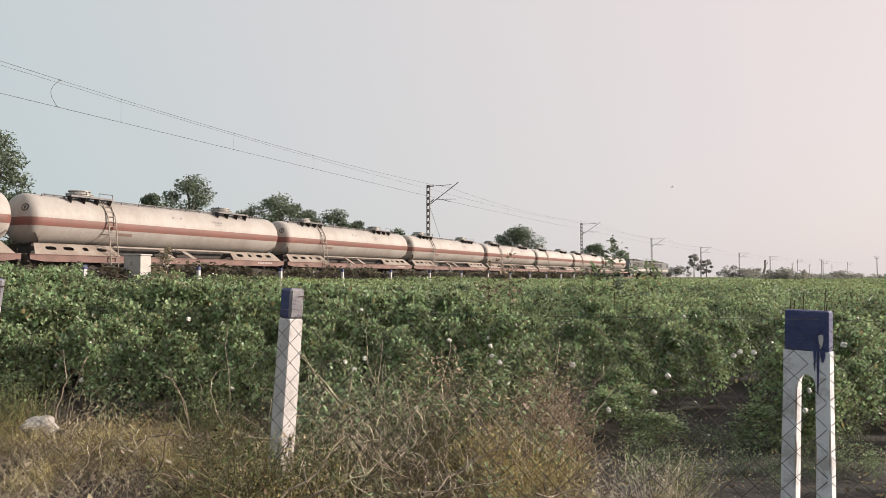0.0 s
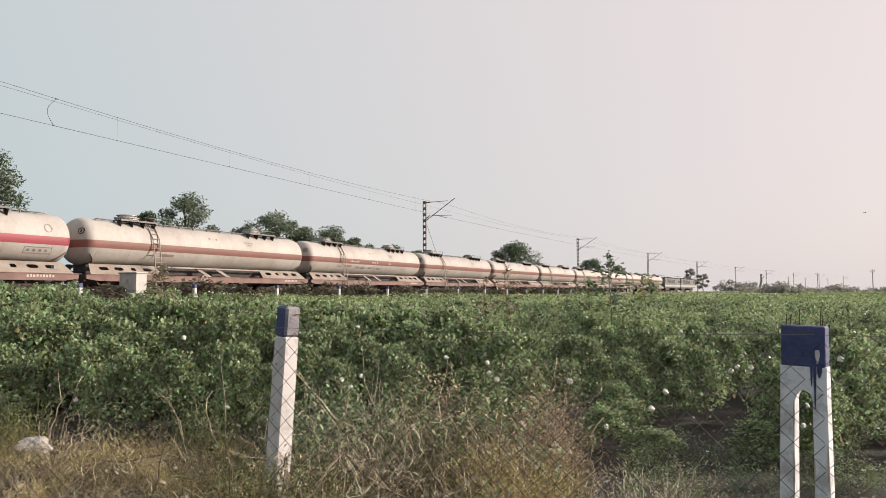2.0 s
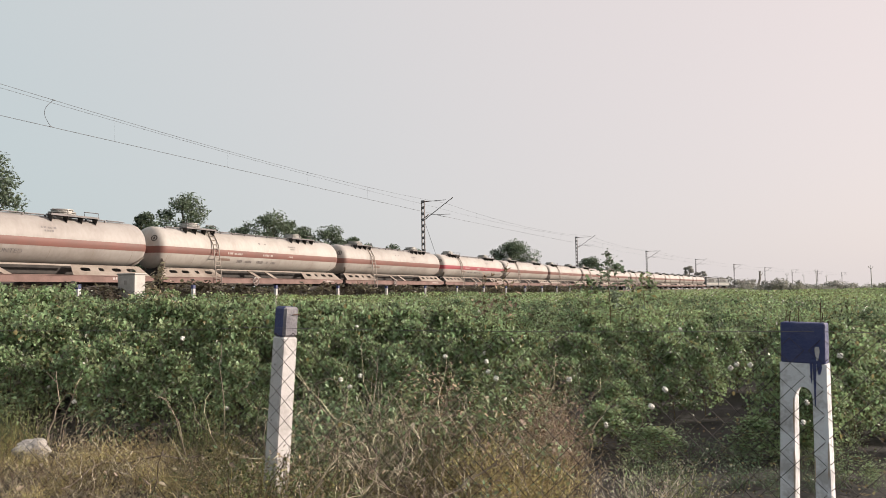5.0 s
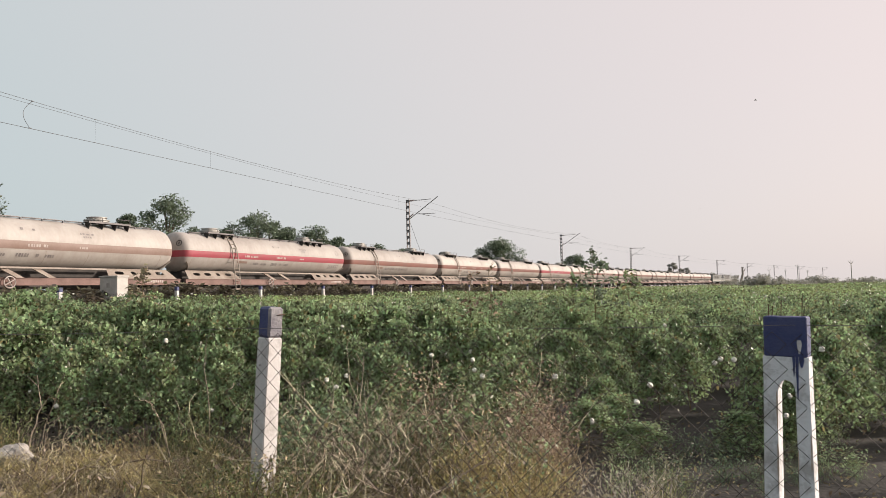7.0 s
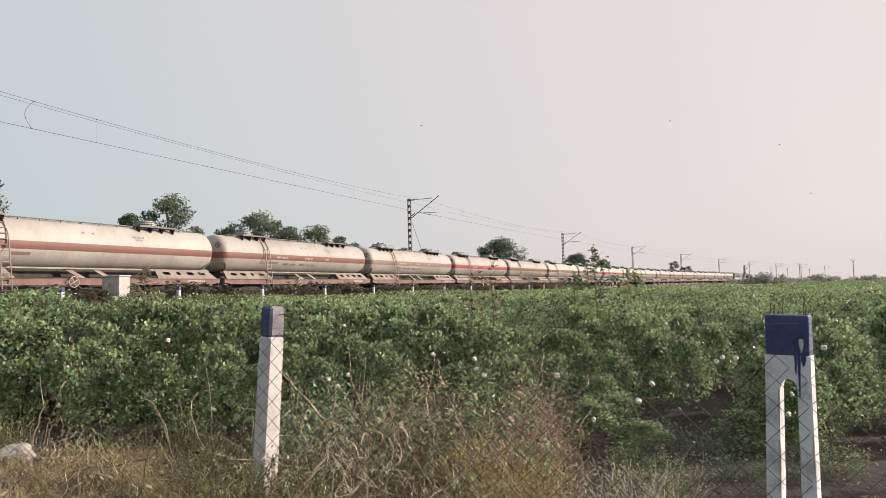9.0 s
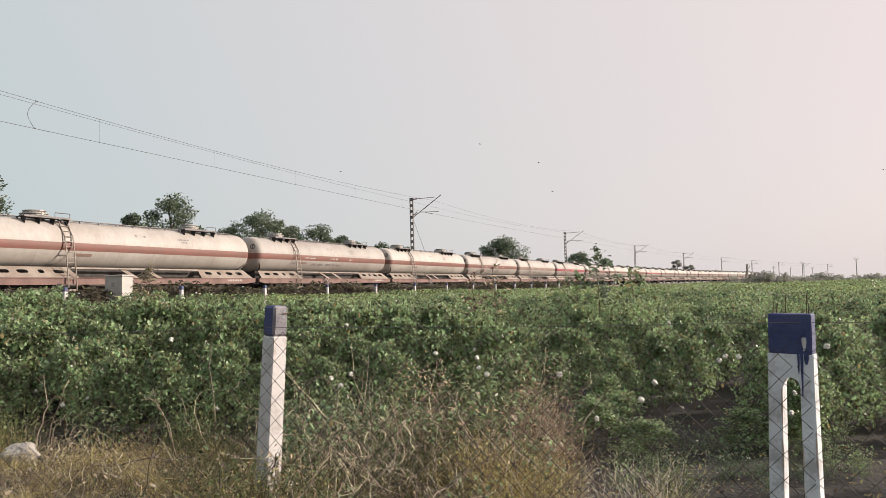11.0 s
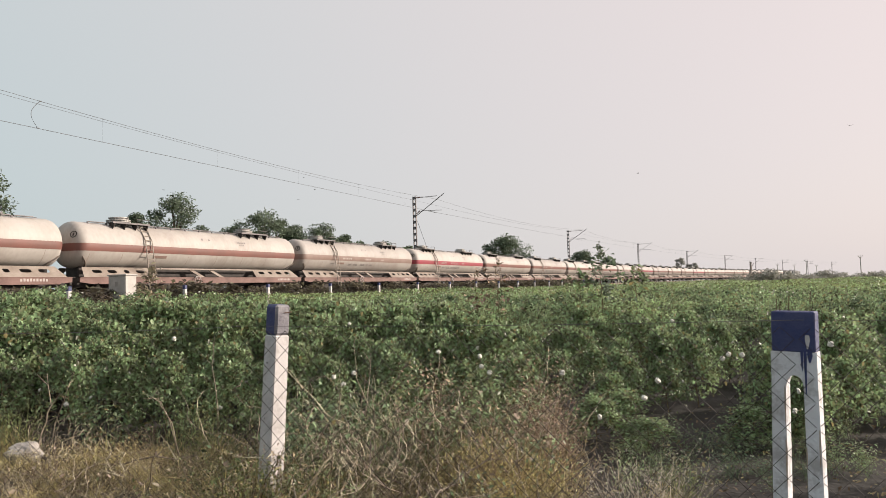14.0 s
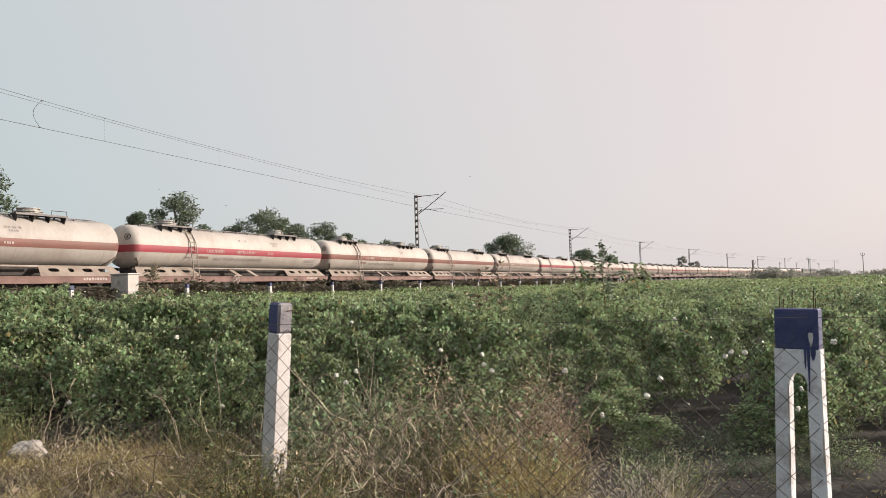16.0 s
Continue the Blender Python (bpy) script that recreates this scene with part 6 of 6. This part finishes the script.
# these two far trees take the foliage colour paled for haze
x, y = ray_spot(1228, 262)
build_tree(x, y, 0, 10.4, 6.4, 31, "thin tree beyond the railway bend", n=1600, leaf=0.6, trunk=0.25, clumps=11, bare=0.45, material_key="hazed_leaf")
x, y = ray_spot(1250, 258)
build_tree(x, y, 0, 8.2, 5.6, 32, "thin tree beyond the railway bend", n=1400, leaf=0.6, trunk=0.22, clumps=10, bare=0.4, material_key="hazed_leaf")


def build_shrubs():
    rng = np.random.default_rng(51)
    models = []
    for i in range(4):
        cs = []
        for k in range(9):
            c = np.array([rng.normal(0, 0.9), rng.normal(0, 0.6), rng.uniform(0.5, 1.5)])
            d = rng.normal(0, 1, (56, 3))
            d /= np.linalg.norm(d, axis=1)[:, None]
            cs.append(c + d * rng.uniform(0.3, 0.75) * rng.uniform(0.5, 1.0, (56, 1)))
        c = np.concatenate(cs)
        c[:, 2] = np.abs(c[:, 2])
        v, f = blades(rng, c, rng.uniform(0.2, 0.45, len(c)), -0.1)
        me = arrays("shrub", v, f)
        me.materials.append(M["hazed_leaf"])
        models.append(me)
    spots = []
    for px in range(1325, 1800, 12):
        spots.append((px + rng.uniform(-6, 6), rng.uniform(170, 260), rng.uniform(0.9, 1.6)))
    spots += [(1292, 330, 3.2), (1310, 330, 3.8), (1322, 335, 3.4), (1385, 160, 2.0), (1398, 160, 1.9), (1415, 165, 1.7), (1196, 260, 3.4), (1185, 262, 3.0), (1500, 190, 1.9), (1478, 200, 1.8)]
    for px in range(640, 1190, 22):
        spots.append((px + rng.uniform(-8, 8), rng.uniform(215, 250) if px > 900 else rng.uniform(105, 125), rng.uniform(1.6, 2.6)))
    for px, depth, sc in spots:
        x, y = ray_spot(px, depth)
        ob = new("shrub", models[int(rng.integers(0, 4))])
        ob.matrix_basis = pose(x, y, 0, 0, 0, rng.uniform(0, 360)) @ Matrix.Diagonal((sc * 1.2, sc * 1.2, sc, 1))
        tagged(ob, "scrub bush on the horizon, in a grey-green paled for haze", "shrub", "scrub on the horizon")
    dry = [me.copy() for me in models]
    for me in dry:
        me.materials[0] = M["dry_scrub"]
    for i in range(50):
        s, q = 2 + i * 1.7 + rng.uniform(-0.6, 0.6), 25.0 + rng.uniform(-0.8, 1.6)
        p = spot(s, q)
        sc = rng.uniform(0.32, 0.48)
        ob = new("dry_shrub", dry[int(rng.integers(0, 4))])
        ob.matrix_basis = pose(p.x, p.y, land(q), 0, 0, rng.uniform(0, 360)) @ Matrix.Diagonal((sc * 1.4, sc * 1.4, sc, 1))
        tagged(ob, "dry brown scrub bush along the trackside fence", "shrub", "dry scrub along the trackside fence")
    for i in range(120):
        s, q = 4 + i * 0.95 + rng.uniform(-0.4, 0.4), 28.2 + rng.uniform(-1.0, 1.2)
        p = spot(s, q)
        sc = rng.uniform(0.58, 0.86)
        ob = new("dry_shrub", dry[int(rng.integers(0, 4))])
        ob.matrix_basis = pose(p.x, p.y, land(q), 0, 0, rng.uniform(0, 360)) @ Matrix.Diagonal((sc * 1.3, sc * 1.3, sc, 1))
        tagged(ob, "dry brown scrub bush on the ballast shoulder", "shrub", "dry scrub along the ballast")
    near = [me.copy() for me in models]
    for me in near:
        me.materials[0] = M["scrub_leaf"]
    for i in range(172):
        s = -8 + i * 1.72 if i < 112 else -4 + (i - 112) * 1.3
        p = spot(s, 41.5 + rng.uniform(-1.5, 2.5))
        ob = new("shrub", near[int(rng.integers(0, 4))])
        sc = rng.uniform(1.05, 1.45)
        ob.matrix_basis = pose(p.x, p.y, 0.0, 0, 0, rng.uniform(0, 360)) @ Matrix.Diagonal((sc * 1.3, sc * 1.3, sc, 1))
        tagged(ob, "low dusty scrub bush behind the railway", "shrub", "scrub behind the railway")


build_shrubs()


def build_far_posts():
    pole = thing("power_pole", "thin grey power pole with a forked top", "power pole", group="power poles on the horizon")
    bm = bmesh.new()
    add_tube(bm, [(0, 0, -0.2), (0, 0, 6.9)], 0.16, 8, 0.11)
    part("shaft", tidy(bm), M["pole"], pole)
    bm = bmesh.new()
    add_tube(bm, [(-0.75, 0, 7.5), (-0.65, 0, 7.1), (0, 0, 6.6), (0.65, 0, 7.1), (0.75, 0, 7.5)], 0.07, 6)
    add_tube(bm, [(0, 0, 6.8), (0, 0, 7.7)], 0.06, 6)
    part("fork", tidy(bm), M["pole"], pole)
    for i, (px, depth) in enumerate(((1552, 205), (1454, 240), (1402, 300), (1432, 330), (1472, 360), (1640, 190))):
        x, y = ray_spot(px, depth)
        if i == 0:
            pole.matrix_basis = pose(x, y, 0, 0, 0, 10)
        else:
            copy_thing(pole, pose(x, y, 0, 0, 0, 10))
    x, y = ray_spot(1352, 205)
    st = thing("dead_tree", "bare leaning dead tree trunk on the horizon", "dead tree", pose(x, y, 0))
    bm = bmesh.new()
    add_tube(bm, [(-0.9, 0, -0.2), (-0.2, 0, 2.4), (0.35, 0, 4.4), (0.25, 0, 5.6), (0.5, 0, 6.4)], 0.42, 8, 0.22)
    part("trunk", tidy(bm), M["dead_wood"], st)
    bm = bmesh.new()
    add_tube(bm, [(0.3, 0, 4.9), (0.9, 0, 5.4), (1.2, 0, 6.0)], 0.16, 6, 0.06)
    part("limb", tidy(bm), M["dead_wood"], st)
    bm = bmesh.new()
    add_tube(bm, [(0.3, 0, 5.6), (0.0, 0, 6.5)], 0.14, 6, 0.06)
    part("limb", tidy(bm), M["dead_wood"], st)


build_far_posts()


# ---------------------------------------------------------------- birds
def build_birds():
    """Small dark birds crossing the sky: for each, rows of seconds and place."""
    made = []
    flights = [
        [(0.0, 236.0, 110.0, 28.5), (5.0, 111.5, 110.0, 30.2), (6.7, 64.1, 110.0, 30.9), (7.1, 51.2, 110.0, 31.3), (7.5, 38.4, 110.0, 31.8), (7.9, 26.3, 110.0, 31.1), (8.3, 15.1, 110.0, 29.5), (8.7, 5.6, 110.0, 28.5), (9.1, -1.7, 112.0, 27.9), (12.5, -18.8, 140.0, 21.4), (16.0, -50.2, 170.0, 22.8)],
        [(0.0, 286.4, 120.0, 25.1), (7.9, 75.1, 120.0, 28.9), (8.3, 63.3, 120.0, 29.4), (8.7, 51.7, 120.0, 30.0), (9.1, 41.2, 120.0, 30.1), (12.5, -5.7, 150.0, 28.4), (16.0, -70.3, 180.0, 28.8)],
        [(0.0, 331.2, 130.0, 22.7), (8.7, 77.6, 130.0, 26.5), (9.1, 65.2, 130.0, 27.6), (12.5, -1.0, 150.0, 25.2), (16.0, -64.6, 180.0, 25.8)],
        [(0.0, 235.4, 620.0, 46.9), (9.0, 188.8, 420.0, 60.7), (12.0, 75.0, 160.0, 28.8), (12.6, 65.1, 130.0, 25.9), (13.4, 70.7, 125.0, 25.9), (14.0, 74.6, 120.0, 27.9), (16.0, 87.9, 110.0, 32.5)],
        [(0.0, 36.4, 110.0, 15.7), (4.0, 99.3, 110.0, 11.8), (16.0, 285.6, 110.0, -5.0)],
        [(0.0, 332.8, 140.0, 14.0), (9.0, 79.5, 140.0, 19.3), (16.0, -105.5, 140.0, 24.2)],
        [(0.0, 276.4, 140.0, 23.2), (12.0, 77.1, 140.0, 23.5), (16.0, 8.1, 140.0, 23.6)],
    ]
    bm = bmesh.new()
    add_tube(bm, [(-0.22, 0, 0), (-0.05, 0, 0.02), (0.12, 0, 0.01), (0.2, 0, 0.02)], 0.045, 6, 0.02)
    body = bpy.data.meshes.new("body")
    tidy(bm).to_mesh(body)
    bm.free()
    wing = bpy.data.meshes.new("wing")
    bm = bmesh.new()
    pts = [(0.08, 0, 0), (0.10, 0.22, 0.02), (0.0, 0.48, -0.01), (-0.04, 0.24, 0.0), (-0.08, 0, 0)]
    a = [bm.verts.new(p) for p in pts]
    b = [bm.verts.new((p[0], p[1], p[2] - 0.012)) for p in pts]
    bm.faces.new(a)
    bm.faces.new(b[::-1])
    for i in range(5):
        bm.faces.new((a[i], b[i], b[(i + 1) % 5], a[(i + 1) % 5]))
    tidy(bm).to_mesh(wing)
    bm.free()
    for me in (body, wing):
        me.materials.append(M["bird"])
    for rows in flights:
        spots = [Vector(p) for _, *p in rows]
        t = thing("bird", "small dark bird gliding across the sky", "bird", pose(*spots[0]), group="birds in the sky")
        part("body", body, None, t)
        for sg in (1, -1):
            part("wing", wing, None, t, "", pose(0, 0.03 * sg, 0.02, 12 * sg + (180 if sg < 0 else 0), 0, 0))
        way = spots[-1] - spots[0]
        turn = math.degrees(math.atan2(way.y, way.x))
        made.append((t, [(when, pose(*p, 0, 0, turn)) for (when, *_), p in zip(rows, spots)]))
    return made


BIRDS = build_birds()


def motions():
    for w, start in WAGONS + LOCOS:
        walk(w, wagon_rows(start))
    for b, rows in BIRDS:
        walk(b, rows)


motions()
